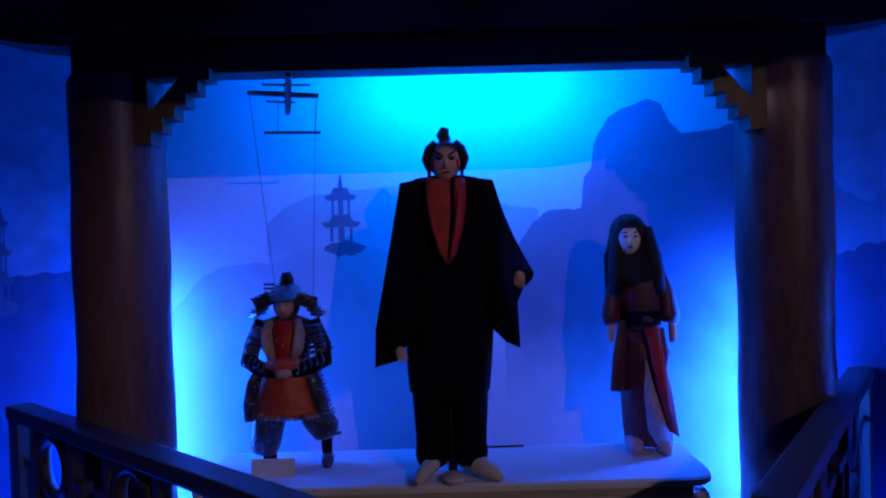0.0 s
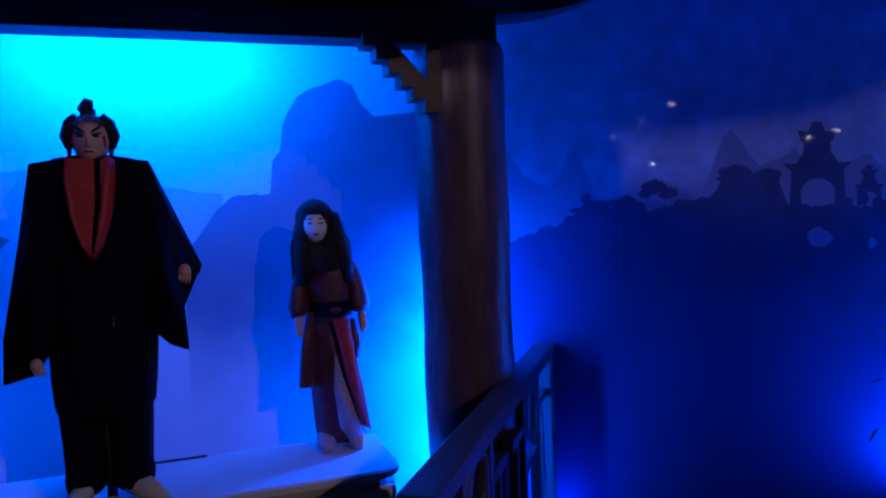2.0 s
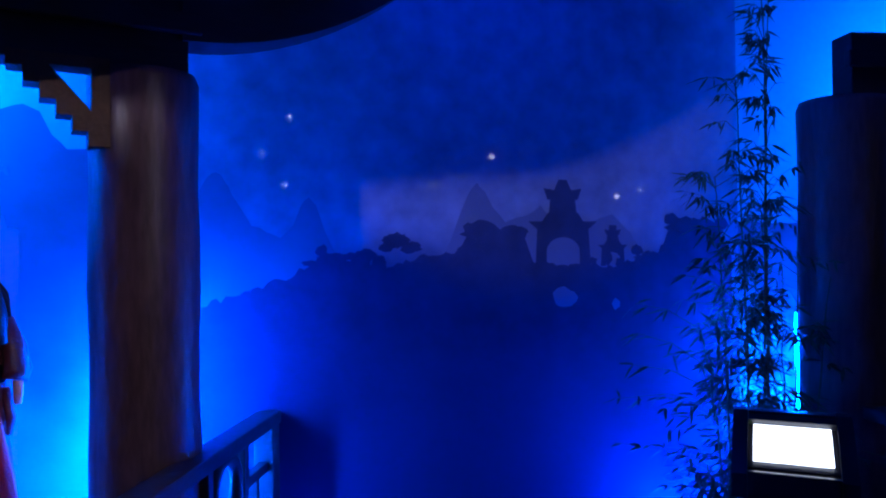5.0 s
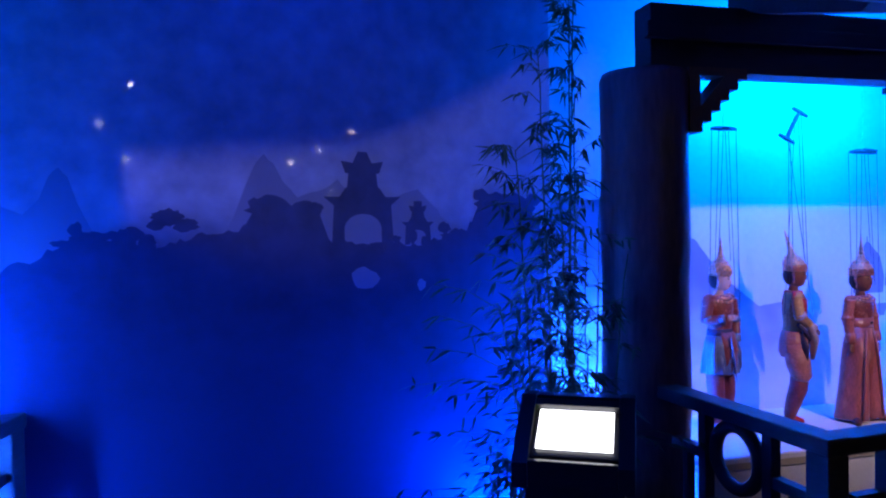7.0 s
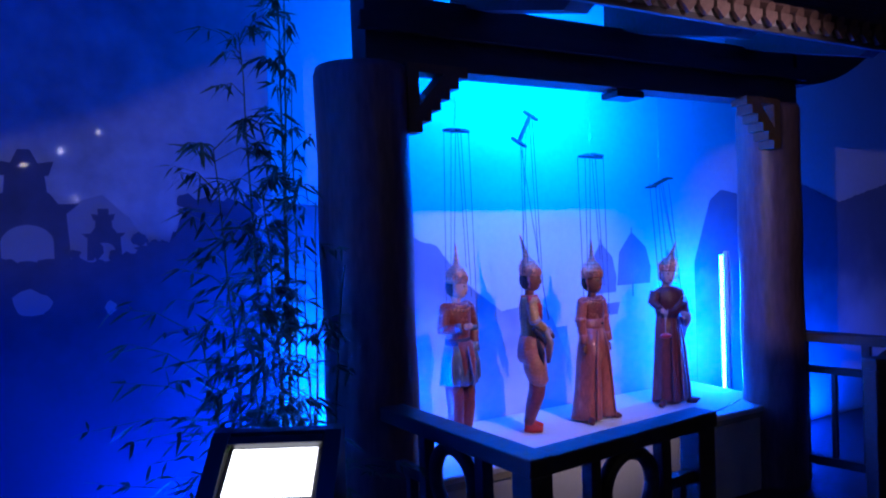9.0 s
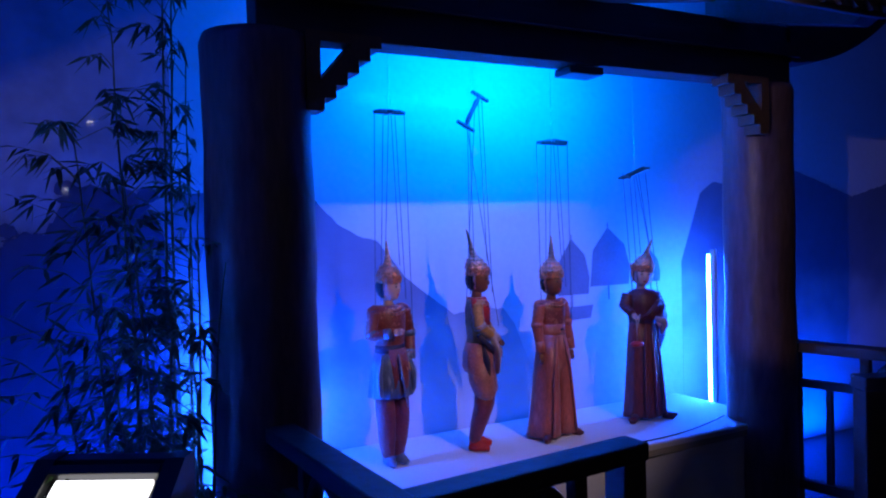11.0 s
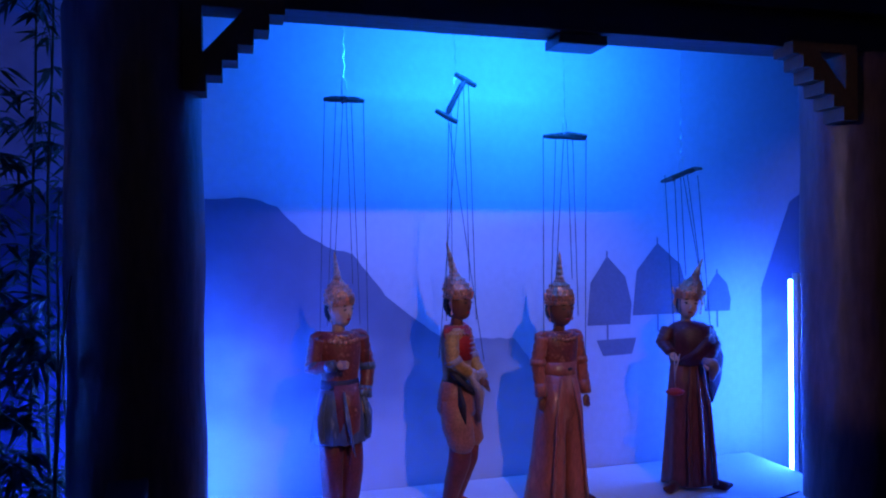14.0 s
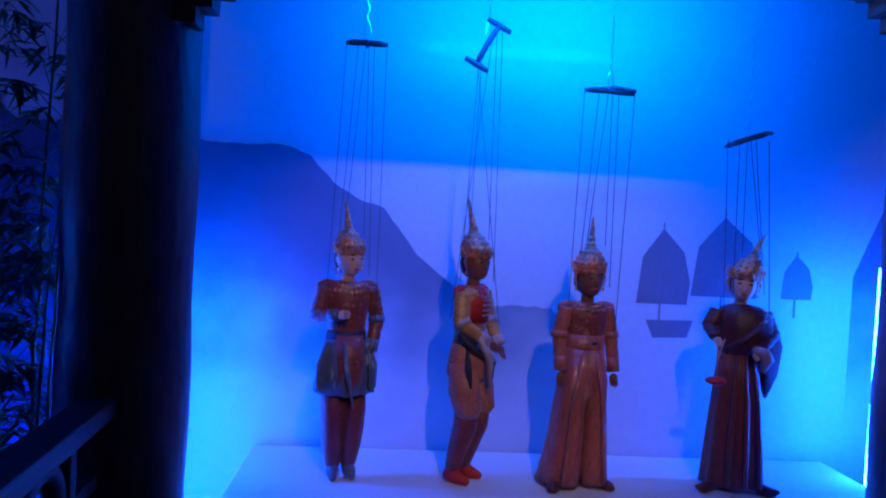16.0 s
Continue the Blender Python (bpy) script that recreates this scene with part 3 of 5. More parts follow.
pav_one = pavilion(PAV_A, 0.0, "open wooden pavilion with round columns and curled roof")
pav_two = pavilion(PAV_B, 0.055, "open wooden pavilion with round columns and curled roof", -1.52)


def platform(m, x0, x1, y0, y1, z, label):
    ob = thing("platform", m, label, "platform", "display platforms")
    bm = bmesh.new()
    r = 0.11
    edge = [(x0, y1), (x0, y0 + 0.03), (x0 + 0.03, y0)] + [(x1 - r + r * math.sin(a), y0 + r - r * math.cos(a)) for a in (math.pi / 2 * k / 8 for k in range(9))] + [(x1, y1)]
    lo = [bm.verts.new((x, y, z - 0.03)) for x, y in edge]
    mid = [bm.verts.new((x, y, z - 0.008)) for x, y in edge]
    cx, cy = (x0 + x1) / 2, (y0 + y1) / 2
    hi = [bm.verts.new((x + 0.008 * (1 if x < cx else -1), y + 0.008 * (1 if y < cy else -1), z)) for x, y in edge]
    bm.faces.new(lo[::-1])
    bm.faces.new(hi)
    for a, b in ((lo, mid), (mid, hi)):
        for i in range(len(edge)):
            j = (i + 1) % len(edge)
            bm.faces.new((a[i], a[j], b[j], b[i]))
    part("top", bm, M_WHITE, ob)
    part("edge_strip", boxed((x0 + 0.01, y0 + 0.004, z - 0.062), (x1 - 0.10, y1 - 0.02, z - 0.032)), M_EDGE, ob, "worn yellowish edge strip")
    part("front_panel", boxed((x0 + 0.03, y0 + 0.02, 0.0), (x1 - 0.03, y0 + 0.05, z - 0.064), 0.012), M_WHITE, ob)
    for x in (x0 + 0.03, x1 - 0.06):
        part("side_panel", boxed((x, y0 + 0.052, 0.0), (x + 0.03, y1 - 0.03, z - 0.064)), M_WHITE, ob)
    return ob


PLAT_A, PLAT_B = 0.61, 0.495
platform(PAV_A, -1.02, 0.98, -0.055, 0.43, PLAT_A, "white painted display platform under three dolls")
platform(PAV_B, -1.03, 1.40, 0.06, 0.795, PLAT_B, "white painted display platform under four marionettes")


def light_tube(m, x, y, z0, z1):
    ob = thing("light_tube", m @ pose(x, y, 0), "lit cyan-blue LED tube standing behind a column", "light", "LED tubes")
    bm = bmesh.new()
    tube(bm, [(0, 0, z0), (0, 0, z1)], 0.014, 10)
    part("tube", bm, M_TUBE, ob, "glowing tube")
    part("holder", boxed((-0.012, -0.05, z0 - 0.03), (0.012, -0.016, z1 + 0.03), 0.004), M_WHITE, ob)
    part("foot", boxed((-0.03, -0.03, 0), (0.05, 0.03, z0 - 0.03), 0.004), M_BLACK, ob)


light_tube(PAV_B, 1.44, 0.54, 0.48, 1.35)
light_tube(PAV_B, -1.275, 0.46, 0.1, 1.25)
light_tube(PAV_A, 1.36, 0.43, 0.2, 1.35)
light_tube(PAV_A, -1.40, 0.44, 0.2, 1.35)
for m, z in ((PAV_B, 2.23),):
    ob = thing("flood_fixture", m @ pose(0.12, 0.0, 0), "small black flood light box under the beam", "light", "flood lights")
    part("housing", boxed((-0.09, -0.02, z - 0.035), (0.09, 0.10, z - 0.001), 0.006), M_BLACK, ob)


# ---- railings ----
def railing(p, q, label, ends=(True, True), top=0.90):
    """A lattice railing from p to q: handrail, posts, bars and a ring."""
    p, q = Vector((*p, 0)), Vector((*q, 0))
    length = (q - p).length
    ob = thing("railing", pose(p.x, p.y, 0, 0, 0, math.degrees(math.atan2(q.y - p.y, q.x - p.x))), label, "railing", "lattice railings")
    part("handrail", boxed((-0.05, -0.05, top - 0.055), (length + 0.05, 0.05, top), 0.008), M_RAIL, ob)
    for on, x in zip(ends, (0.0, length)):
        if on:
            part("post", boxed((x - 0.045, -0.042, 0), (x + 0.045, 0.042, top - 0.056), 0.006), M_RAIL, ob)
    part("lower_rail", boxed((0.046, -0.025, 0.12), (length - 0.046, 0.025, 0.17), 0.004), M_RAIL, ob)
    n = max(1, round(length / 0.75))
    for k in range(n):
        c = (k + 0.5) * length / n
        half = length / n / 2
        for s in (-1, 1):
            part("bar", boxed((c + s * 0.17 - 0.022, -0.022, 0.171), (c + s * 0.17 + 0.022, 0.022, top - 0.057), 0.004), M_RAIL, ob)
            if half > 0.26:
                a, b = sorted((c + s * 0.194, c + s * (half - 0.046)))
                part("cross_bar", boxed((a, -0.02, top - 0.24), (b, 0.02, top - 0.20), 0.003), M_RAIL, ob)
                part("thin_bar", boxed(((a + b) / 2 - 0.014, -0.018, 0.171), ((a + b) / 2 + 0.014, 0.018, top - 0.241), 0.003), M_RAIL, ob)
        bm = bmesh.new()
        pts = [(c + 0.115 * math.cos(a), 0, top - 0.19 + 0.115 * math.sin(a)) for a in (math.tau * i / 28 for i in range(29))]
        tube(bm, pts, 0.026, 8, cap=False)
        part("ring", bm, M_RAIL, ob, "wooden ring in the lattice", True)
        for dz in (-0.42, -0.66):
            part("lower_bar", boxed((c - 0.147, -0.018, top + dz), (c + 0.147, 0.018, top + dz + 0.035), 0.003), M_RAIL, ob)
    return ob


railing((-1.73, 2.97), (-0.30, 1.74), "dark wooden lattice railing beside the first pavilion")
railing((1.872, 3.295), (0.80, 1.78), "dark wooden lattice railing beside the first pavilion")
railing((4.10, 1.98), (3.82, 1.215), "dark wooden lattice railing before the second pavilion", (False, True))
railing((3.87, 1.197), (4.554, 0.956), "dark wooden lattice railing before the second pavilion", (False, True), 0.897)
for r1, r2, ends in (((1.50, 0.05), (1.74, -1.00), (True, True)), ((0.96, -0.72), (1.70, -1.04), (True, False))):
    r1, r2 = PAV_B @ Vector((*r1, 0)), PAV_B @ Vector((*r2, 0))
    railing(r1[:2], r2[:2], "dark wooden lattice railing beyond the second pavilion", ends)

# ---- light-box lectern ----
LECT = pose(3.43, 1.905, 0, 0, 0, -54)
ob = thing("lectern", LECT, "black lectern with a lit white reading panel", "lectern")
slope = pose(0, 0, 0.858, 32)
part("pedestal", boxed((-0.17, -0.10, 0), (0.17, 0.10, 0.70), 0.006), M_BLACK, ob)
bm = bmesh.new()
side = [(-0.155, 0.68), (0.165, 0.68), (0.165, 0.945), (0.10, 0.945), (-0.155, 0.765)]
for x0, x1 in ((-0.205, -0.152), (0.152, 0.205)):
    vs = [[bm.verts.new((x, y, z)) for y, z in side] for x in (x0, x1)]
    bm.faces.new(vs[0])
    bm.faces.new(vs[1][::-1])
    for i in range(5):
        bm.faces.new((vs[0][i], vs[1][i], vs[1][(i + 1) % 5], vs[0][(i + 1) % 5]))
part("cheek", bm, M_BLACK, ob)
part("back_box", boxed((-0.151, 0.10, 0.69), (0.151, 0.16, 0.943), 0.004), M_BLACK, ob)
part("front_lip", boxed((-0.151, -0.155, 0.69), (0.151, -0.128, 0.775), 0.004), M_BLACK, ob)
part("hood", boxed((-0.151, 0.080, -0.01), (0.151, 0.112, 0.022), 0.004, slope), M_BLACK, ob)
part("panel", boxed((-0.132, -0.100, -0.012), (0.132, 0.076, 0.0), 0.0, slope), M_SCREEN, ob, "glowing white reading panel")
part("bed", boxed((-0.151, -0.13, -0.05), (0.151, 0.10, -0.014), 0.0, slope), M_BLACK, ob)


# ---- small hanging lamps at the far side of the hall ----
M_BULB = material("lit_bulb", (0.8, 0.8, 0.8), 0.3, 0, 3, 40, 0.02, 0, glow=(1.0, 0.9, 0.8, 50))
for x, z in ((3.2, 2.18), (2.62, 2.60), (3.05, 2.78), (3.5, 3.04), (5.38, 2.43), (5.75, 2.52), (6.45, 2.67), (0.47, 3.67), (0.05, 3.13), (0.38, 2.64)):
    ob = thing("pendant_lamp", pose(x, -4.5, z), "small hanging lamp with a bare lit bulb", "lamp", "hanging lamps")
    bm = bmesh.new()
    ball(bm, (0, 0, 0), (0.030, 0.020, 0.011), 0, 10)
    part("bulb", bm, M_BULB, ob)
    bm = bmesh.new()
    tube(bm, [(0, 0, 0.03), (0, 0, 0.075)], [0.018, 0.014], 8)
    part("socket", bm, M_BLACK, ob)
    bm = bmesh.new()
    tube(bm, [(0, 0, 0.075), (0, 0, 4.4 - z)], 0.004, 6)
    part("cord", bm, M_BLACK, ob)


# ---- bamboo ----
def is_clear(p):
    """True where a leaf may hang: off the column, before the mural and outside the pavilion."""
    q = PAV_B.inverted() @ p
    w = wall_m.matrix_world.inverted() @ p
    return math.hypot(q.x + 1.295, q.y - 0.06) > 0.235 and w.y < -0.06 and (q.x < -1.47 or q.y < -0.2)


def bamboo(x, y, height, seed, lean, leaves):
    """Canes with side twigs and clusters of narrow hanging leaves."""
    rnd = random.Random(seed)
    ob = thing("bamboo", pose(x, y, 0), "slender green bamboo growing beside the column", "bamboo", "bamboo plants")
    path = []
    for k in range(15):
        s = k / 14
        path.append(Vector((lean[0] * s * s + rnd.uniform(-0.006, 0.006), lean[1] * s * s + rnd.uniform(-0.006, 0.006), height * s)))
    bm = bmesh.new()
    tube(bm, path, [0.0085 * (1 - 0.75 * k / 14) for k in range(15)], 7)
    for k in range(1, 14):
        ball(bm, path[k], (0.0105 * (1 - 0.05 * k),) * 2 + (0.004,), 0, 7)
    part("cane", bm, M_CANE, ob, "jointed cane", True)
    twig, leaf = bmesh.new(), bmesh.new()
    made = 0
    while made < leaves:
        s = 0.14 + 0.86 * rnd.random() ** 1.8
        base = path[min(13, int(s * 14))].lerp(path[min(14, int(s * 14) + 1)], s * 14 % 1)
        a = rnd.uniform(0, math.tau)
        reach = rnd.uniform(0.08, 0.42) * max(0.22, 1.55 - 1.35 * s * height / 2.6)
        tip = base + Vector((math.cos(a) * reach, math.sin(a) * reach * 0.8, rnd.uniform(0.02, 0.14)))
        mid = base.lerp(tip, 0.5) + Vector((0, 0, 0.03))
        here = Vector((x, y, 0))
        if not (is_clear(here + tip) and is_clear(here + mid)):
            continue
        tube(twig, [base, mid, tip], [0.0022, 0.0017, 0.001], 4)
        for c in (mid, tip, mid.lerp(tip, 0.6)):
            for _ in range(rnd.randint(2, 4)):
                d = Vector((math.cos(a + rnd.uniform(-1.3, 1.3)), math.sin(a + rnd.uniform(-1.3, 1.3)), rnd.uniform(-1.0, 0.25))).normalized()
                length, wide = rnd.uniform(0.045, 0.11), rnd.uniform(0.005, 0.0085)
                w = d.cross(Vector((rnd.uniform(-1, 1), rnd.uniform(-1, 1), 1))).normalized() * wide
                sag = Vector((0, 0, -0.012))
                if not is_clear(here + c + d * length):
                    continue
                v = [leaf.verts.new(p) for p in (c, c + d * length * 0.35 + w, c + d * length * 0.7 + w * 0.6 + sag * 0.5, c + d * length + sag, c + d * length * 0.7 - w * 0.6 + sag * 0.5, c + d * length * 0.35 - w)]
                leaf.faces.new((v[0], v[1], v[5]))
                leaf.faces.new((v[1], v[2], v[4], v[5]))
                leaf.faces.new((v[2], v[3], v[4]))
                made += 1
    tagged(part("twig_spray", twig, M_CANE, ob), kind="stuff")
    tagged(part("foliage", leaf, M_LEAF, ob, "narrow dark green leaves"), kind="stuff")
    return ob


for k, (x, y, h, lean, n) in enumerate(((3.93, 2.36, 2.75, (0.06, 0.05), 520), (3.84, 2.40, 2.35, (-0.06, 0.0), 420), (3.99, 2.44, 2.9, (0.05, -0.03), 420), (3.86, 2.30, 1.75, (-0.14, -0.06), 420), (4.03, 2.36, 1.5, (0.0, 0.0), 300), (3.76, 2.44, 1.9, (-0.10, -0.02), 380), (4.10, 2.50, 2.2, (0.03, 0.0), 340), (3.93, 2.16, 1.45, (0.06, -0.06), 220), (3.78, 2.30, 1.35, (-0.10, 0.03), 340), (3.69, 2.40, 1.25, (-0.12, 0.05), 300), (3.98, 2.27, 1.7, (0.02, -0.02), 300))):
    bamboo(x, y, h, 50 + k, lean, n)
planter = thing("planter", pose(3.93, 2.38, 0), "dark planter box at the foot of the bamboo", "planter")
part("box", boxed((-0.26, -0.16, 0), (0.24, 0.16, 0.24), 0.01), M_BLACK, planter)


# ---- dolls ----
def face_marks(bm, c, r, eye, lip, s=1.0, turn=0.0):
    """Painted brows, eyes and mouth on a carved head that faces -y."""
    m = Matrix.Translation(c) @ pose(0, 0, 0, 0, 0, turn)
    for k in (-1, 1):
        ball(bm, (k * r[0] * 0.40, -r[1] * 0.88, r[2] * 0.12), (r[0] * 0.20, 0.006 * s, r[2] * 0.055), eye, 8, m)
        ball(bm, (k * r[0] * 0.42, -r[1] * 0.86, r[2] * 0.36), (r[0] * 0.24, 0.006 * s, r[2] * 0.04), eye, 8, m)
    ball(bm, (0, -r[1] * 0.97, -r[2] * 0.16), (r[0] * 0.13, r[1] * 0.16, r[2] * 0.22), 0, 8, m)
    ball(bm, (0, -r[1] * 0.88, -r[2] * 0.50), (r[0] * 0.25, 0.009 * s, r[2] * 0.07), lip, 8, m)


def hand_mesh(bm, c, d, size, mat):
    c, d = Vector(c), Vector(d).normalized()
    side = d.cross(Vector((0, 1, 0))).normalized()
    ball(bm, c, (size * 0.5, size * 0.28, size * 0.55), mat, 8)
    for k in range(4):
        p = c + side * size * (0.36 - 0.24 * k)
        tube(bm, [p, p + d * size * 0.6, p + d * size * (1.05 - 0.12 * abs(k - 1))], [size * 0.13, size * 0.12, size * 0.07], 6, mat)


def doll(name, place, turn, bm, mats, label):
    ob = mesh_object(name, bm, mats, True)
    for p in ob.data.polygons:
        p.use_smooth = mats[p.material_index] not in (M_GOLD, M_STEEL)
    ob.matrix_world = pose(*place, 0, 0, turn)
    return tagged(ob, label, "marionette", "theatre dolls")


def big_doll():
    """Tall doll: navy coat with wide sleeves, red collar, cream socks."""
    bm = bmesh.new()   # skin navy red cream hair white
    head = Vector((0, -0.025, 1.248))
    r = (0.066, 0.070, 0.090)
    ball(bm, head, r, 0, 22)
    ball(bm, head + Vector((0, -0.022, -0.045)), (0.044, 0.044, 0.040), 0, 14)
    ball(bm, head + Vector((0, -0.070, -0.010)), (0.011, 0.016, 0.022), 0, 10)
    for s in (-1, 1):
        # slanted brows, ringed eyes and red shading strokes beside them
        tube(bm, [head + Vector((s * 0.010, -0.070, 0.022)), head + Vector((s * 0.030, -0.066, 0.036)), head + Vector((s * 0.050, -0.052, 0.052))], [0.003, 0.0055, 0.003], 7, 4)
        ball(bm, head + Vector((s * 0.027, -0.064, 0.010)), (0.014, 0.006, 0.006), 5, 10)
        ball(bm, head + Vector((s * 0.026, -0.069, 0.010)), (0.005, 0.004, 0.006), 4, 8)
        tube(bm, [head + Vector((s * 0.012, -0.069, 0.014)), head + Vector((s * 0.030, -0.066, 0.019)), head + Vector((s * 0.048, -0.053, 0.022))], [0.002, 0.004, 0.002], 6, 4)
        tube(bm, [head + Vector((s * 0.052, -0.046, 0.012)), head + Vector((s * 0.056, -0.038, -0.030))], [0.006, 0.004], 6, 6)
        ball(bm, head + Vector((s * 0.068, 0.0, -0.002)), (0.010, 0.016, 0.022), 0, 8)
    ball(bm, head + Vector((0, -0.066, -0.046)), (0.020, 0.006, 0.006), 6, 10)
    tube(bm, [(0, 0, 1.10), (0, -0.01, 1.20)], [0.044, 0.042], 12, 0)
    # shaved crown behind a pale band, side locks with tassels, forward topknot
    ball(bm, head + Vector((0, 0.042, 0.020)), (0.084, 0.070, 0.084), 4, 18)
    tube(bm, [head + Vector((-0.054, -0.040, 0.052)), head + Vector((-0.030, -0.056, 0.072)), head + Vector((0, -0.061, 0.079)), head + Vector((0.030, -0.056, 0.072)), head + Vector((0.054, -0.040, 0.052))], [0.004, 0.012, 0.015, 0.012, 0.004], 8, 5)
    for s in (-1, 1):
        tube(bm, [head + Vector((s * 0.040, -0.015, 0.088)), head + Vector((s * 0.070, -0.006, 0.060)), head + Vector((s * 0.084, 0.000, 0.015)), head + Vector((s * 0.076, 0.000, -0.030))], [0.020, 0.024, 0.025, 0.014], 12, 4)
        tube(bm, [head + Vector((s * 0.074, -0.008, -0.030)), head + Vector((s * 0.074, -0.010, -0.060)), head + Vector((s * 0.075, -0.010, -0.088)), head + Vector((s * 0.075, -0.010, -0.096))], [0.010, 0.008, 0.016, 0.012], 10, 4)
    tube(bm, [head + Vector((0, 0.010, 0.085)), head + Vector((-0.004, -0.004, 0.108)), head + Vector((-0.010, -0.010, 0.132)), head + Vector((-0.024, -0.014, 0.142))], [0.030, 0.024, 0.034, 0.022], 12, 4)
    tube(bm, [head + Vector((-0.030, -0.004, 0.104)), head + Vector((0.026, -0.006, 0.106))], 0.012, 8, 5)
    crown_end = len(bm.verts)
    # coat
    loft(bm, [(0, 0.01, 1.190, 0.05, 0.05), (0, 0.01, 1.180, 0.13, 0.075), (0, 0.01, 1.155, 0.172, 0.092), (0, 0.01, 1.08, 0.188, 0.105), (0, 0.01, 0.90, 0.190, 0.118), (0, 0.01, 0.72, 0.184, 0.125), (0, 0.01, 0.56, 0.176, 0.125), (-0.004, 0.01, 0.44, 0.170, 0.120), (-0.006, 0.01, 0.34, 0.160, 0.115), (-0.006, 0.01, 0.315, 0.140, 0.105)], 1, 40, 0.07, 9)
    for s in (-1, 1):
        x = s * 0.078 - 0.004
        loft(bm, [(x, 0.01, 0.42, 0.082, 0.088), (x, 0.01, 0.30, 0.078, 0.086), (x, 0.01, 0.20, 0.071, 0.080), (x, 0.0, 0.12, 0.066, 0.078), (x, 0.0, 0.085, 0.070, 0.080), (x, 0.0, 0.055, 0.064, 0.070), (x, 0.0, 0.04, 0.042, 0.05)], 1, 26, 0.12, 7)
    # sleeves
    for s in (-1, 1):
        if s > 0:
            out = [(0.10, 1.175), (0.185, 1.165), (0.25, 0.99), (0.345, 0.815), (0.335, 0.79), (0.275, 0.735), (0.285, 0.515), (0.225, 0.545), (0.15, 0.62), (0.13, 0.9)]
        else:
            out = [(-0.10, 1.175), (-0.185, 1.16), (-0.235, 0.93), (-0.30, 0.60), (-0.285, 0.585), (-0.305, 0.455), (-0.215, 0.475), (-0.14, 0.60), (-0.13, 0.9)]
        b0 = [bm.verts.new((x, -0.07 - 0.02 * math.sin(i * 1.9), z)) for i, (x, z) in enumerate(out)]
        b1 = [bm.verts.new((x, 0.06 + 0.02 * math.sin(i * 2.3), z)) for i, (x, z) in enumerate(out)]
        f0, f1 = bm.faces.new(b0), bm.faces.new(b1[::-1])
        fs = [f0, f1] + [bm.faces.new((b0[i], b1[i], b1[(i + 1) % len(out)], b0[(i + 1) % len(out)])) for i in range(len(out))]
        for f in fs:
            f.material_index = 1
        bmesh.ops.triangulate(bm, faces=[f0, f1])
    hand_mesh(bm, (0.285, -0.075, 0.80), (-0.05, -0.1, -1), 0.045, 0)
    hand_mesh(bm, (-0.20, -0.085, 0.515), (0.4, -0.1, -1), 0.042, 0)
    # red collar, a long V with a darker middle
    for s in (-1, 1):
        pts = [(s * 0.062, -0.075, 1.172), (s * 0.060, -0.108, 1.10), (s * 0.045, -0.128, 1.0), (s * 0.022, -0.138, 0.91), (0.0, -0.141, 0.865)]
        tube(bm, pts, [0.022, 0.026, 0.024, 0.018, 0.012], 10, 2, flat=0.45)
    v = [bm.verts.new(p) for p in ((-0.062, -0.104, 1.172), (0.062, -0.104, 1.172), (0.045, -0.140, 0.98), (0.0, -0.152, 0.87), (-0.045, -0.140, 0.98))]
    bm.faces.new(v).material_index = 2
    tube(bm, [(0.028, -0.108, 1.17), (0.026, -0.135, 1.05), (0.012, -0.148, 0.95), (0.002, -0.153, 0.88)], [0.009, 0.008, 0.007, 0.004], 6, 1)
    # feet and stand
    for s, a in ((-1, -0.45), (1, 0.75)):
        d = Vector((math.sin(a), -math.cos(a), 0))
        p = Vector((s * 0.075, -0.02, 0.042))
        tube(bm, [p - d * 0.04 + Vector((0, 0, 0.02)), p + d * 0.04 + Vector((0, 0, 0.012)), p + d * 0.12 - Vector((0, 0, 0.008)), p + d * 0.165 - Vector((0, 0, 0.02))], [0.040, 0.042, 0.034, 0.014], 12, 3, flat=0.8)
    tube(bm, [(0.0, 0.0, 0.0), (0.0, 0.0, 0.3)], 0.018, 8, 4)
    ball(bm, (0.0, -0.10, 0.018), (0.05, 0.07, 0.018), 3, 10)
    tube(bm, [(0.05, -0.130, 0.66), (0.05, -0.131, 0.63)], 0.003, 5, 5)
    top = Vector((0, -0.02, 1.39))
    for k, v in enumerate(bm.verts):
        if k < crown_end:
            v.co = top + (v.co - top) * 0.90
        elif v.co.z > 1.0:
            v.co.z = 1.0 + (v.co.z - 1.0) * 1.13
    bmesh.ops.scale(bm, vec=(0.95, 0.97, 0.965), verts=bm.verts)
    return doll("kabuki_doll", (0.018, 2.86, PLAT_A), 0, bm, [M_SKIN, M_NAVY, M_RED, M_CREAM, M_HAIR, M_STEEL, M_LIPS, M_MAROON], "tall doll in navy coat with red collar")


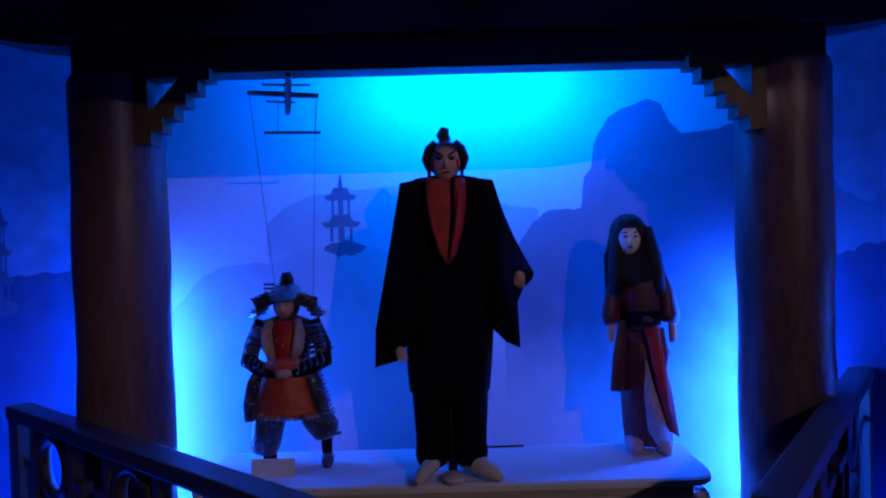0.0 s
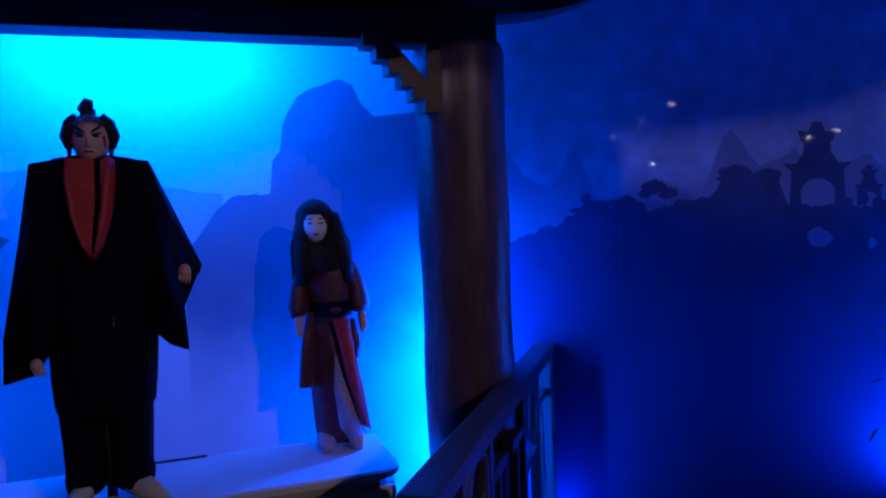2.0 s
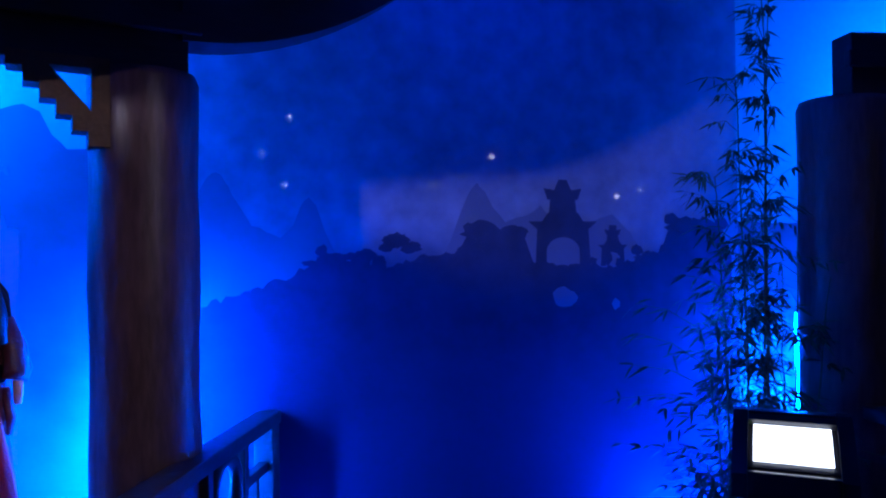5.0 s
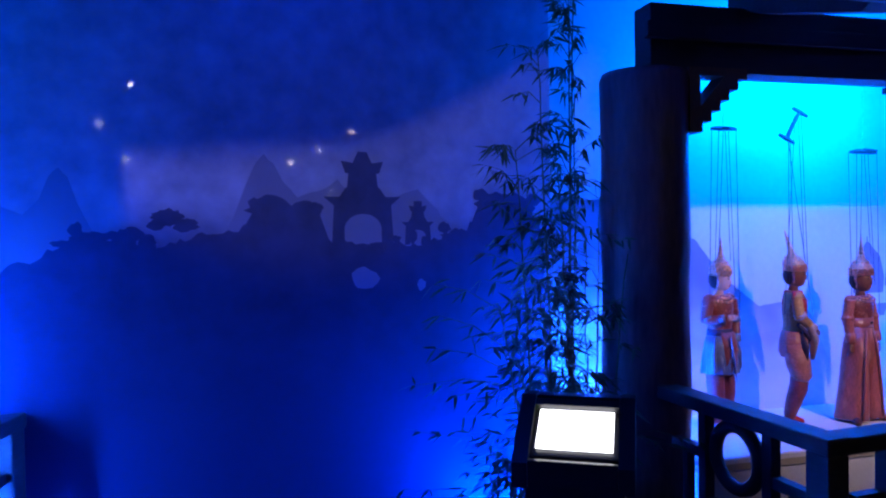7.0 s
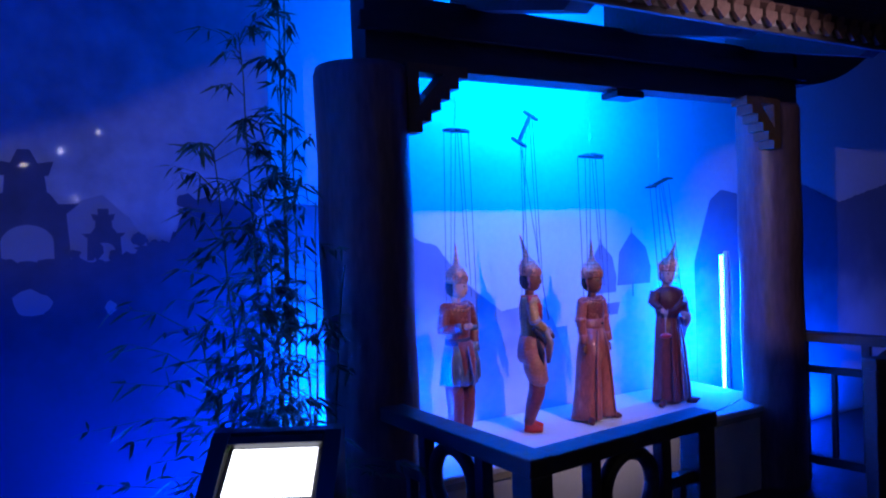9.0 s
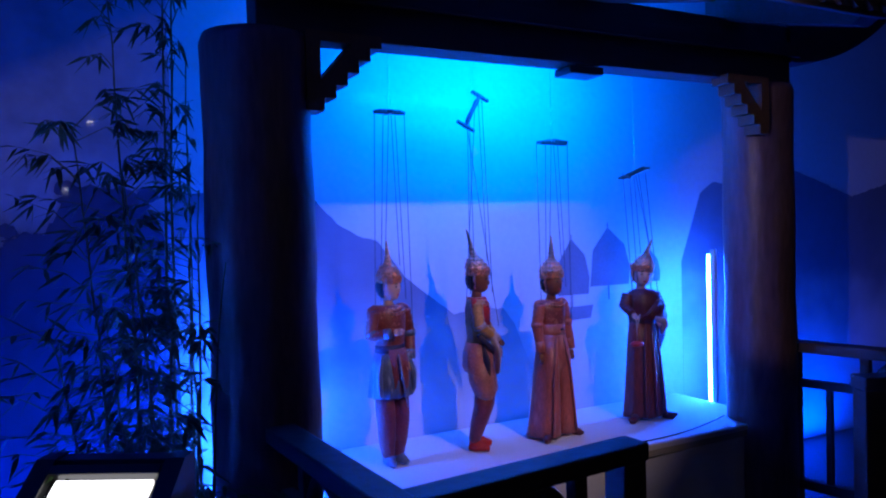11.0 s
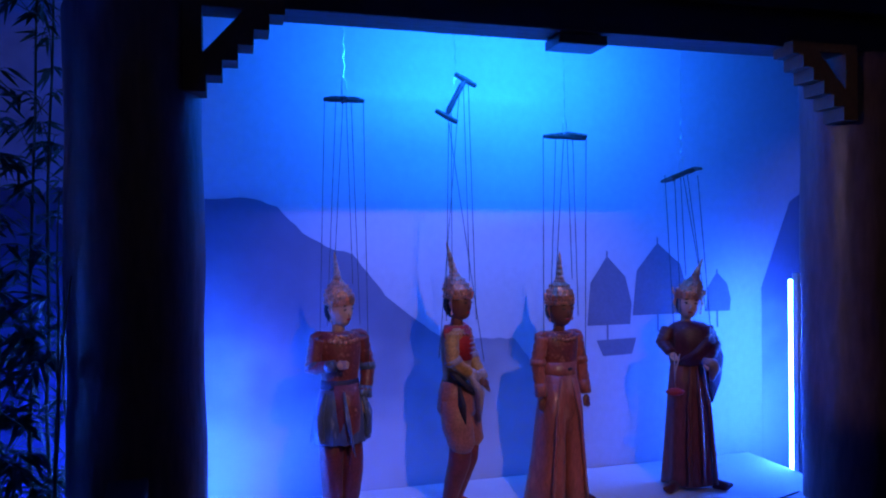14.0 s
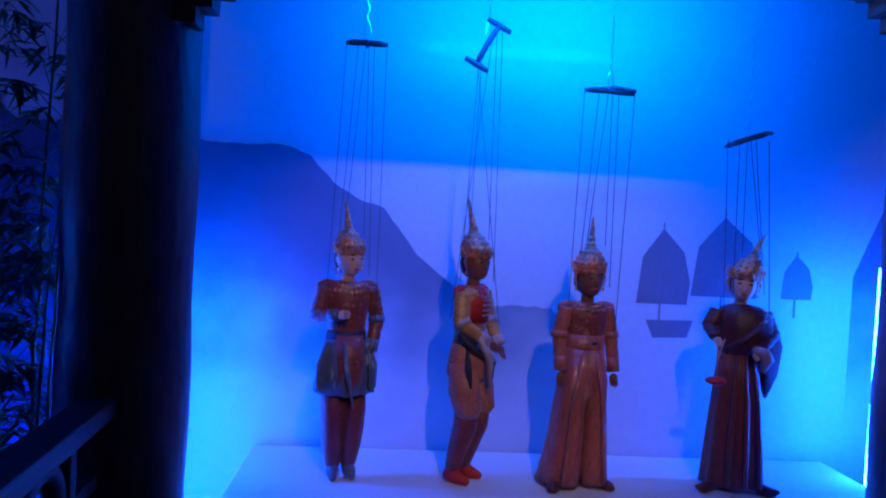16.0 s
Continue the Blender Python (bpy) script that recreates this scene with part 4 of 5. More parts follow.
def samurai_doll():
    """Armoured doll with silver helmet, orange apron and spread legs."""
    bm = bmesh.new()   # 0 skin 1 armour 2 orange 3 steel 4 dark cloth 5 red 6 hair 7 gold 8 lips
    head = Vector((0.0, -0.035, 0.665))
    r = (0.040, 0.045, 0.050)
    ball(bm, head, r, 0, 14)
    face_marks(bm, head, r, 6, 8)
    ball(bm, head + Vector((0, 0.035, 0.0)), (0.056, 0.045, 0.060), 6, 12)
    loft(bm, [(0, 0, head.z + 0.095, 0.022, 0.022), (0, 0, head.z + 0.085, 0.045, 0.045), (0, 0, head.z + 0.060, 0.064, 0.062), (0, -0.004, head.z + 0.036, 0.072, 0.072), (0, -0.012, head.z + 0.028, 0.078, 0.085)], 3, 22, 0.02, 12)
    tube(bm, [head + Vector((0.002, 0.03, 0.08)), head + Vector((0.008, 0.02, 0.115)), head + Vector((0.004, 0.02, 0.138))], [0.030, 0.028, 0.016], 12, 6)
    for k in range(3):
        tube(bm, [head + Vector((-0.070, -0.05, 0.060 + 0.017 * k)), head + Vector((-0.025, -0.06, 0.060 + 0.017 * k))], 0.006, 6, 3)
    # neck guard: broad turned-back boards with a bright rim, and flared lames on both sides
    for s in (-1, 1):
        m = Matrix.Translation((s * 0.088, -0.045, head.z + 0.022)) @ pose(0, 0, 0, 10, s * 20, s * 14)
        box(bm, (-0.040, -0.008, -0.026), (0.040, 0.008, 0.028), 0.005, m)
        tube(bm, [m @ Vector((-0.040, -0.010, 0.027)), m @ Vector((0.040, -0.010, 0.027)), m @ Vector((0.046, -0.008, -0.024))], 0.0045, 6, 3)
        bm.faces.ensure_lookup_table()
        for f in bm.faces:
            if f.material_index == 0 and (m.inverted() @ f.calc_center_median()).length < 0.05:
                f.material_index = 1
        for k in range(5):
            x0, x1, z = 0.055 + 0.013 * k, 0.082 + 0.016 * k, head.z + 0.040 - 0.018 * k
            tube(bm, [(s * x0, -0.055 + 0.004 * k, z), (s * x1, -0.02, z - 0.006), (s * x1, 0.03, z - 0.006), (s * x0, 0.065, z)], [0.008, 0.011, 0.011, 0.008], 6, 3 if k % 2 == 0 else 1, flat=1.3)
    loft(bm, [(0, 0, 0.625, 0.045, 0.04), (0, 0, 0.60, 0.105, 0.065), (0, 0, 0.50, 0.098, 0.072), (0, 0, 0.42, 0.085, 0.07)], 1, 20, 0.03, 9)
    loft(bm, [(0, -0.022, 0.605, 0.050, 0.060), (0, -0.028, 0.50, 0.060, 0.068), (0, -0.024, 0.42, 0.056, 0.066)], 5, 18)
    loft(bm, [(0, -0.012, 0.45, 0.082, 0.078), (0, -0.012, 0.38, 0.100, 0.09), (0, -0.012, 0.30, 0.120, 0.10), (0.01, -0.012, 0.235, 0.138, 0.105), (0.01, -0.012, 0.215, 0.140, 0.105)], 2, 30, 0.05, 8)
    for k in range(20):
        a = math.pi * 0.95 + math.pi * 1.1 * k / 19
        ball(bm, (0.01 + 0.139 * math.cos(a), -0.012 + 0.107 * math.sin(a), 0.222), (0.014, 0.010, 0.013), 7 if k % 3 else 3, 8)
    # broad shoulder guards, sleeves with bright splints, hands meeting at the belly
    for s in (-1, 1):
        for k in range(6):
            z = 0.585 - 0.020 * k
            tube(bm, [(s * (0.075 + 0.006 * k), -0.065, z - 0.01), (s * (0.125 + 0.007 * k), -0.045, z), (s * (0.140 + 0.008 * k), 0.0, z), (s * (0.125 + 0.007 * k), 0.05, z)], [0.008, 0.011, 0.011, 0.008], 6, 1 if k % 2 else 3, flat=0.8)
        tube(bm, [(s * 0.10, 0, 0.60), (s * 0.145, -0.005, 0.50), (s * 0.155, -0.03, 0.44), (s * 0.10, -0.085, 0.42), (s * 0.035, -0.10, 0.405)], [0.036, 0.034, 0.036, 0.032, 0.024], 12, 4)
        for k in range(5):
            x, y, z = s * (0.150 - 0.022 * k), -0.065 - 0.014 * k, 0.455 - 0.006 * k
            tube(bm, [(x, y - 0.01, z + 0.022), (x + s * 0.012, y - 0.024, z - 0.005), (x, y - 0.012, z - 0.030)], 0.0045, 5, 3)
        for k in range(12):
            z = 0.405 - 0.0175 * k
            tube(bm, [(s * (0.098 + 0.0045 * k), -0.075, z), (s * (0.120 + 0.005 * k), -0.045, z - 0.002), (s * (0.127 + 0.005 * k), 0.02, z - 0.002)], 0.0058, 5, 3 if k % 2 == 0 else 1)
    # pale gauze lapels over the breast, a tuft and plumes on the helmet
    for s in (-1, 1):
        tube(bm, [(s * 0.055, -0.062, 0.612), (s * 0.068, -0.082, 0.56), (s * 0.060, -0.090, 0.50), (s * 0.045, -0.094, 0.455)], [0.016, 0.026, 0.028, 0.016], 10, 9, flat=0.5)
        tube(bm, [(s * 0.10, -0.07, 0.42), (s * 0.125, -0.075, 0.36), (s * 0.145, -0.06, 0.27), (s * 0.150, -0.05, 0.20)], [0.020, 0.032, 0.034, 0.026], 10, 1, flat=0.45)
    ball(bm, (0.005, -0.122, 0.405), (0.034, 0.020, 0.022), 0, 10)
    tube(bm, [(-0.06, -0.09, 0.43), (0.0, -0.112, 0.435), (0.06, -0.09, 0.43)], [0.026, 0.030, 0.026], 10, 2)
    for k in range(5):
        ball(bm, (-0.05 + 0.025 * k, -0.098, 0.555 - 0.022 * (k % 3)), 0.007, 7, 6)
    # wide patterned trousers, dark shins
    tube(bm, [(-0.05, 0, 0.27), (-0.085, -0.005, 0.18), (-0.105, 0, 0.09), (-0.112, 0, 0.055)], [0.060, 0.066, 0.064, 0.050], 16, 1)
    tube(bm, [(0.055, 0, 0.27), (0.11, -0.012, 0.20), (0.155, -0.005, 0.14), (0.16, 0, 0.125)], [0.055, 0.062, 0.060, 0.042], 16, 1)
    for x, z in ((-0.10, 0.095), (0.157, 0.132)):
        tube(bm, [(x - 0.055, -0.02, z - 0.012), (x, -0.058, z - 0.004), (x + 0.055, -0.02, z + 0.002)], 0.008, 6, 3)
    tube(bm, [(-0.085, 0, 0.12), (-0.088, 0, 0.0)], [0.032, 0.026], 10, 4)
    tube(bm, [(0.15, 0, 0.14), (0.152, 0, 0.02)], [0.026, 0.018], 10, 4)
    tube(bm, [(0.152, 0.01, 0.03), (0.157, -0.03, 0.022), (0.16, -0.065, 0.012)], [0.026, 0.026, 0.016], 10, 1)
    tube(bm, [(-0.088, 0.01, 0.022), (-0.088, -0.03, 0.02), (-0.09, -0.06, 0.012)], [0.026, 0.026, 0.014], 10, 4)
    return doll("samurai_doll", (-0.655, 3.03, PLAT_A), 0, bm, [M_SKIN, M_ARMOUR, M_ORANGE, M_STEEL, M_NAVY, M_RED, M_HAIR, M_GOLD, M_LIPS, M_LILAC], "armoured warrior doll in orange apron and silver helmet")


def lady_doll():
    """White-faced doll with long black hair and a layered red robe."""
    bm = bmesh.new()   # 0 face 1 hair 2 brown 3 red 4 lilac 5 maroon 6 skin 7 lips 8 dark
    head = Vector((-0.048, -0.050, 0.905))
    ball(bm, head, (0.050, 0.048, 0.070), 0, 16)
    face_marks(bm, head, (0.050, 0.048, 0.070), 1, 7)
    ball(bm, head + Vector((0.003, 0.03, 0.025)), (0.078, 0.066, 0.080), 1, 18)
    ball(bm, head + Vector((0, -0.012, 0.066)), (0.055, 0.048, 0.03), 1, 12)
    loft(bm, [(-0.035, 0.01, 0.96, 0.075, 0.05), (-0.032, 0.01, 0.88, 0.098, 0.06), (-0.028, 0.0, 0.82, 0.112, 0.075), (-0.022, -0.005, 0.76, 0.118, 0.085), (-0.02, 0.0, 0.71, 0.118, 0.078), (-0.016, 0.015, 0.66, 0.112, 0.055)], 1, 26, 0.06, 11)
    for s in (-1, 1):
        tube(bm, [(s * 0.055 - 0.03, -0.04, 0.95), (s * 0.070 - 0.028, -0.045, 0.86), (s * 0.082 - 0.02, -0.05, 0.76), (s * 0.09 - 0.015, -0.05, 0.67)], [0.026, 0.033, 0.036, 0.026], 10, 1)
    strand = random.Random(9)
    for _ in range(150):
        a = strand.uniform(0, math.tau)
        k = strand.uniform(0.98, 1.10)
        top = Vector((-0.04 + 0.066 * math.cos(a), -0.005 + 0.055 * math.sin(a), strand.uniform(0.90, 0.965)))
        if top.y < -0.035 and abs(top.x + 0.045) < 0.05:
            continue
        mid = Vector((-0.025 + 0.108 * k * math.cos(a), 0.0 + 0.080 * k * math.sin(a), strand.uniform(0.78, 0.84)))
        tip = Vector((-0.016 + 0.114 * k * math.cos(a + 0.06), 0.005 + 0.074 * k * math.sin(a), strand.uniform(0.62, 0.70)))
        tube(bm, [top, mid, tip], [0.0045, 0.005, 0.0012], 4, 1)
    loft(bm, [(0, -0.02, 0.83, 0.04, 0.035), (0, -0.02, 0.78, 0.085, 0.055), (0, -0.015, 0.68, 0.095, 0.065), (0, -0.01, 0.58, 0.085, 0.065), (0, -0.01, 0.52, 0.085, 0.068)], 2, 22, 0.03, 6)
    loft(bm, [(0, -0.012, 0.60, 0.087, 0.070), (0, -0.012, 0.54, 0.088, 0.072)], 8, 20)
    ball(bm, (0.015, -0.083, 0.565), (0.022, 0.012, 0.014), 2, 8)
    # robe
    loft(bm, [(0, -0.005, 0.55, 0.086, 0.068), (0.0, 0, 0.40, 0.092, 0.080), (0.01, 0, 0.25, 0.098, 0.085), (0.025, 0, 0.10, 0.105, 0.085), (0.03, 0, 0.03, 0.10, 0.08)], 5, 28, 0.05, 8)
    for f_pts, mat in (([(0.0, 0.53), (0.060, 0.53), (0.085, 0.38), (0.115, 0.22), (0.135, 0.075), (0.10, 0.10), (0.045, 0.30), (0.02, 0.44)], 3), ([(0.005, 0.40), (0.03, 0.30), (0.07, 0.17), (0.105, 0.06), (0.05, 0.035), (0.01, 0.10), (-0.005, 0.25)], 4)):
        b = [bm.verts.new((x, -0.098 + 0.35 * x * x - (0.006 if mat == 3 else 0.0), z)) for x, z in f_pts]
        c = [bm.verts.new((x, -0.05, z)) for x, z in f_pts]
        fs = [bm.faces.new(b)] + [bm.faces.new((b[i], c[i], c[(i + 1) % len(b)], b[(i + 1) % len(b)])) for i in range(len(b))]
        for f in fs:
            f.material_index = mat
        bmesh.ops.triangulate(bm, faces=fs[:1])
    # sleeves and the long hanging panel
    for s in (-1, 1):
        tube(bm, [(s * 0.085, -0.01, 0.75), (s * 0.115, -0.02, 0.66), (s * 0.125, -0.03, 0.58), (s * 0.118, -0.035, 0.545)], [0.030, 0.042, 0.050, 0.045], 12, 2, flat=0.7)
        tube(bm, [(s * 0.125, -0.04, 0.56), (s * 0.128, -0.045, 0.50), (s * 0.126, -0.05, 0.465)], [0.017, 0.017, 0.012], 8, 6)
    tube(bm, [(-0.075, -0.045, 0.56), (-0.095, -0.055, 0.42), (-0.105, -0.055, 0.30), (-0.11, -0.055, 0.265)], [0.028, 0.040, 0.042, 0.040], 12, 2, flat=0.5)
    tube(bm, [(0.088, -0.02, 0.52), (0.105, -0.03, 0.42), (0.10, -0.03, 0.36)], [0.015, 0.022, 0.012], 8, 5, flat=0.6)
    for s in (-1, 1):
        tube(bm, [(0.02 + s * 0.055, 0.0, 0.05), (0.02 + s * 0.06, -0.06, 0.03), (0.02 + s * 0.065, -0.11, 0.015)], [0.042, 0.040, 0.018], 10, 4)
    return doll("long_haired_doll", (0.832, 3.12, PLAT_A), -4, bm, [M_FACE, M_HAIR, M_MAROON, M_RED, M_LILAC, M_MAROON, M_SKIN, M_LIPS, M_NAVY], "white-faced doll with long black hair and red robe")


def gilt_crown(bm, head, r, lean, mat, height=0.13):
    """Banded cap over the brow, swelling tiers and a slender spire, with beads, ear wings and drops."""
    lean = Vector(lean)
    b = head + Vector((0, 0.008, r * 0.50))
    prof = ((0.98, -0.10), (1.10, -0.02), (1.12, 0.16), (1.02, 0.22), (1.08, 0.40), (1.10, 0.62), (1.00, 0.86), (0.98, 0.92), (0.90, 1.10), (0.72, 1.34), (0.74, 1.40), (0.60, 1.54), (0.44, 1.66), (0.46, 1.72), (0.34, 1.86))
    loft(bm, [(b.x + lean.x * r * max(0, z - 0.4) * 0.8, b.y + lean.y * r * max(0, z - 0.4) * 0.8, b.z + r * z, r * w, r * w * 1.02) for w, z in prof], mat, 18, 0.03, 9)
    for row, (rr, zz, n, q) in enumerate(((1.12, 0.06, 18, 0.09), (1.06, 0.34, 16, 0.10), (1.09, 0.64, 14, 0.11), (0.96, 0.98, 12, 0.10), (0.74, 1.37, 10, 0.09))):
        for k in range(n):
            a = math.tau * (k + 0.5 * row) / n
            off = lean * (r * max(0, zz - 0.4) * 0.8)
            ball(bm, b + off + Vector((r * rr * math.cos(a), r * rr * math.sin(a), r * zz)), (r * q, r * q, r * q * 1.3), mat, 6)
    # petals standing round the front of the cap
    for k in range(7):
        a = -math.pi / 2 + (k - 3) * 0.42
        p = b + Vector((r * 1.12 * math.cos(a), r * 1.12 * math.sin(a), r * 0.14))
        tube(bm, [p, p + Vector((r * 0.05 * math.cos(a), r * 0.05 * math.sin(a), r * 0.24)), p + Vector((-r * 0.02 * math.cos(a), -r * 0.02 * math.sin(a), r * 0.46))], [r * 0.15, r * 0.13, r * 0.02], 6, mat, flat=0.5)
    p = b + lean * (r * 1.15) + Vector((0, 0, r * 1.80))
    n = 11
    tube(bm, [p + lean * (height * k / n) + Vector((0, 0, height * k / n)) for k in range(n + 1)],
         [r * (0.34 - 0.026 * k) * (1.18 if k % 2 else 0.86) for k in range(n)] + [0.0015], 8, mat)
    for s in (-1, 1):
        tube(bm, [head + Vector((s * r * 1.02, 0.004, r * 0.62)), head + Vector((s * r * 1.20, 0.0, r * 0.10)), head + Vector((s * r * 1.06, -0.004, -r * 0.50))], [r * 0.14, r * 0.22, r * 0.05], 7, mat, flat=0.5)
        tube(bm, [head + Vector((s * r * 1.08, 0.006, r * 0.70)), head + Vector((s * r * 1.34, 0.010, r * 0.95)), head + Vector((s * r * 1.40, 0.012, r * 1.35))], [r * 0.16, r * 0.14, r * 0.02], 6, mat, flat=0.5)
        ball(bm, head + Vector((s * r * 1.08, -0.002, -r * 0.68)), (r * 0.10, r * 0.10, r * 0.16), mat, 6)


def sleeve(bm, pts, radii, mat, band=None, rings=9):
    """An arm of gathered cloth along shoulder, elbow and wrist."""
    path, rad = [], []
    for i in range(len(pts) - 1):
        for k in range(rings):
            s = k / rings
            path.append(Vector(pts[i]).lerp(Vector(pts[i + 1]), s))
            rad.append((radii[i] * (1 - s) + radii[i + 1] * s) * (1 + 0.09 * math.sin(2.4 * len(rad))))
    path.append(Vector(pts[-1]))
    rad.append(radii[-1])
    tube(bm, path, rad, 12, mat)
    if band is not None:
        tube(bm, [path[-4], path[-1]], [radii[-1] * 1.12, radii[-1] * 1.12], 10, band)
        mid = rings
        tube(bm, [path[mid - 1], path[mid + 1]], [rad[mid] * 1.14, rad[mid] * 1.14], 10, band)


def marionette(kind):
    """Crowned string doll, about a metre tall with its crown; kind sets its dress."""
    bm = bmesh.new()   # 0 flesh 1 gold 2 coat 3 skirt or legs 4 trim 5 hair 6 lips 7 shoes 8 second cloth 9 sash
    loft(bm, [(0, 0, 0.742, 0.028, 0.028), (0, 0, 0.735, 0.070, 0.042), (0, 0, 0.715, 0.084, 0.050), (0, 0, 0.66, 0.080, 0.056), (0, 0, 0.60, 0.074, 0.055), (0, 0, 0.545, 0.066, 0.050), (0, 0, 0.49, 0.074, 0.055)], 2, 28, 0.05, 9)
    arms = {1: {-1: [(-0.084, 0, 0.715), (-0.112, -0.010, 0.60), (-0.050, -0.078, 0.615)], 1: [(0.084, 0, 0.715), (0.112, 0.0, 0.59), (0.085, -0.035, 0.47)]},
            2: {-1: [(-0.084, -0.01, 0.715), (-0.108, -0.025, 0.605), (-0.030, -0.095, 0.53)], 1: [(0.084, 0, 0.715), (0.105, -0.02, 0.60), (0.090, -0.075, 0.505)]},
            3: {-1: [(-0.080, 0, 0.715), (-0.104, 0.0, 0.585), (-0.100, -0.020, 0.430)], 1: [(0.080, 0, 0.715), (0.102, 0.0, 0.585), (0.112, -0.020, 0.425)]},
            4: {-1: [(-0.084, 0, 0.715), (-0.118, -0.015, 0.645), (-0.110, -0.075, 0.60)], 1: [(0.084, 0, 0.715), (0.118, -0.01, 0.62), (0.050, -0.085, 0.55)]}}[kind]
    for s, pts in arms.items():
        sleeve(bm, pts, [0.030, 0.027, 0.022], {1: 2, 2: 2, 3: 8, 4: 2}[kind], 4 if kind != 4 else None)
        d = Vector(pts[2]) - Vector(pts[1])
        hand_mesh(bm, Vector(pts[2]) + d.normalized() * 0.024, d, 0.034, 0)
        if kind != 4:
            # stiff winged shoulder pieces
            tube(bm, [(s * 0.045, -0.004, 0.738), (s * 0.082, 0, 0.736), (s * 0.104, 0, 0.728), (s * 0.112, 0, 0.700)], [0.008, 0.015, 0.012, 0.005], 12, 8, flat=0.5)
    # jewelled collar
    if kind != 4:
        for row in range(2):
            for k in range(9):
                a = -math.pi / 2 + (k - 4) * 0.30
                ball(bm, ((0.050 + 0.016 * row) * math.cos(a), (0.040 + 0.010 * row) * math.sin(a) - 0.006, 0.732 - 0.020 * row - 0.012 * (4 - abs(k - 4)) / 4), (0.0085, 0.006, 0.0085), 1, 6)
    if kind == 1:
        loft(bm, [(0, 0, 0.51, 0.075, 0.056), (0, 0, 0.45, 0.090, 0.070), (0, 0, 0.38, 0.102, 0.078), (0, 0, 0.315, 0.108, 0.080)], 4, 36, 0.14, 14)
        loft(bm, [(0.006, -0.03, 0.53, 0.052, 0.040), (0.008, -0.038, 0.44, 0.055, 0.052), (0.008, -0.038, 0.36, 0.052, 0.050), (0.004, -0.034, 0.315, 0.034, 0.036), (0.004, -0.03, 0.30, 0.01, 0.02)], 2, 22, 0.05, 7)
        loft(bm, [(0, 0, 0.548, 0.070, 0.054), (0, 0, 0.512, 0.074, 0.057)], 9, 22)
        for s in (-1, 1):
            tube(bm, [(s * 0.070, -0.035, 0.50), (s * 0.095, -0.045, 0.42), (s * 0.098, -0.045, 0.34), (s * 0.09, -0.045, 0.325)], [0.010, 0.024, 0.026, 0.012], 10, 4, flat=0.5)
            tube(bm, [(s * 0.038, 0.004, 0.36), (s * 0.043, -0.006, 0.26), (s * 0.042, -0.010, 0.20), (s * 0.036, -0.002, 0.12), (s * 0.030, 0.0, 0.055), (s * 0.030, 0, 0.04)], [0.046, 0.046, 0.043, 0.040, 0.030, 0.024], 16, 3)
            tube(bm, [(s * 0.030, 0.012, 0.03), (s * 0.032, -0.02, 0.030), (s * 0.038, -0.058, 0.016)], [0.024, 0.027, 0.012], 10, 7)
        tube(bm, [(-0.02, -0.088, 0.51), (-0.008, -0.096, 0.40), (0.022, -0.090, 0.27)], [0.006, 0.016, 0.003], 8, 4, flat=0.4)
        ball(bm, (0.022, -0.092, 0.44), 0.006, 1, 6)
    elif kind == 2:
        loft(bm, [(0, 0, 0.74, 0.060, 0.045), (0, -0.004, 0.68, 0.072, 0.060), (0, -0.004, 0.60, 0.066, 0.058)], 8, 22, 0.04, 7)
        loft(bm, [(0, 0, 0.515, 0.074, 0.056), (0, 0, 0.46, 0.086, 0.070), (0, 0, 0.40, 0.088, 0.074), (0, 0, 0.37, 0.070, 0.06)], 3, 30, 0.10, 10)
        for s in (-1, 1):
            tube(bm, [(s * 0.040, 0.0, 0.44), (s * 0.052, -0.020, 0.34), (s * 0.050, -0.036, 0.275), (s * 0.046, -0.026, 0.255)], [0.052, 0.060, 0.052, 0.040], 16, 3)
            tube(bm, [(s * 0.044, -0.030, 0.29), (s * 0.044, -0.024, 0.21), (s * 0.042, 0.004, 0.12), (s * 0.040, 0.022, 0.055), (s * 0.040, 0.024, 0.04)], [0.044, 0.044, 0.036, 0.027, 0.022], 14, 7)
            tube(bm, [(s * 0.042, 0.045, 0.028), (s * 0.044, 0.005, 0.026), (s * 0.048, -0.050, 0.016)], [0.024, 0.026, 0.012], 10, 6)
            tube(bm, [(s * 0.060, -0.03, 0.51), (s * 0.082, -0.052, 0.43), (s * 0.074, -0.058, 0.35)], [0.010, 0.026, 0.010], 8, 9, flat=0.5)
        tube(bm, [(-0.10, -0.02, 0.56), (-0.06, -0.06, 0.50), (0.0, -0.082, 0.46), (0.06, -0.07, 0.44)], 0.013, 8, 9)
        tube(bm, [(-0.06, -0.078, 0.55), (-0.015, -0.098, 0.47), (-0.002, -0.09, 0.36)], [0.018, 0.030, 0.012], 10, 4, flat=0.6)
        for k in range(4):
            tube(bm, [(-0.026, -0.066, 0.69 - 0.02 * k), (0.026, -0.066, 0.69 - 0.02 * k)], 0.003, 5, 4)
    elif kind == 3:
        loft(bm, [(0, 0, 0.585, 0.076, 0.058), (0, 0, 0.53, 0.073, 0.058), (0, 0, 0.515, 0.075, 0.058)], 4, 24)
        ball(bm, (0.01, -0.060, 0.55), (0.012, 0.006, 0.009), 9, 8)
        loft(bm, [(0, 0, 0.52, 0.075, 0.057), (0, 0, 0.42, 0.086, 0.066), (-0.002, 0, 0.36, 0.084, 0.066), (-0.002, 0, 0.28, 0.060, 0.040)], 3, 44, 0.04, 5)
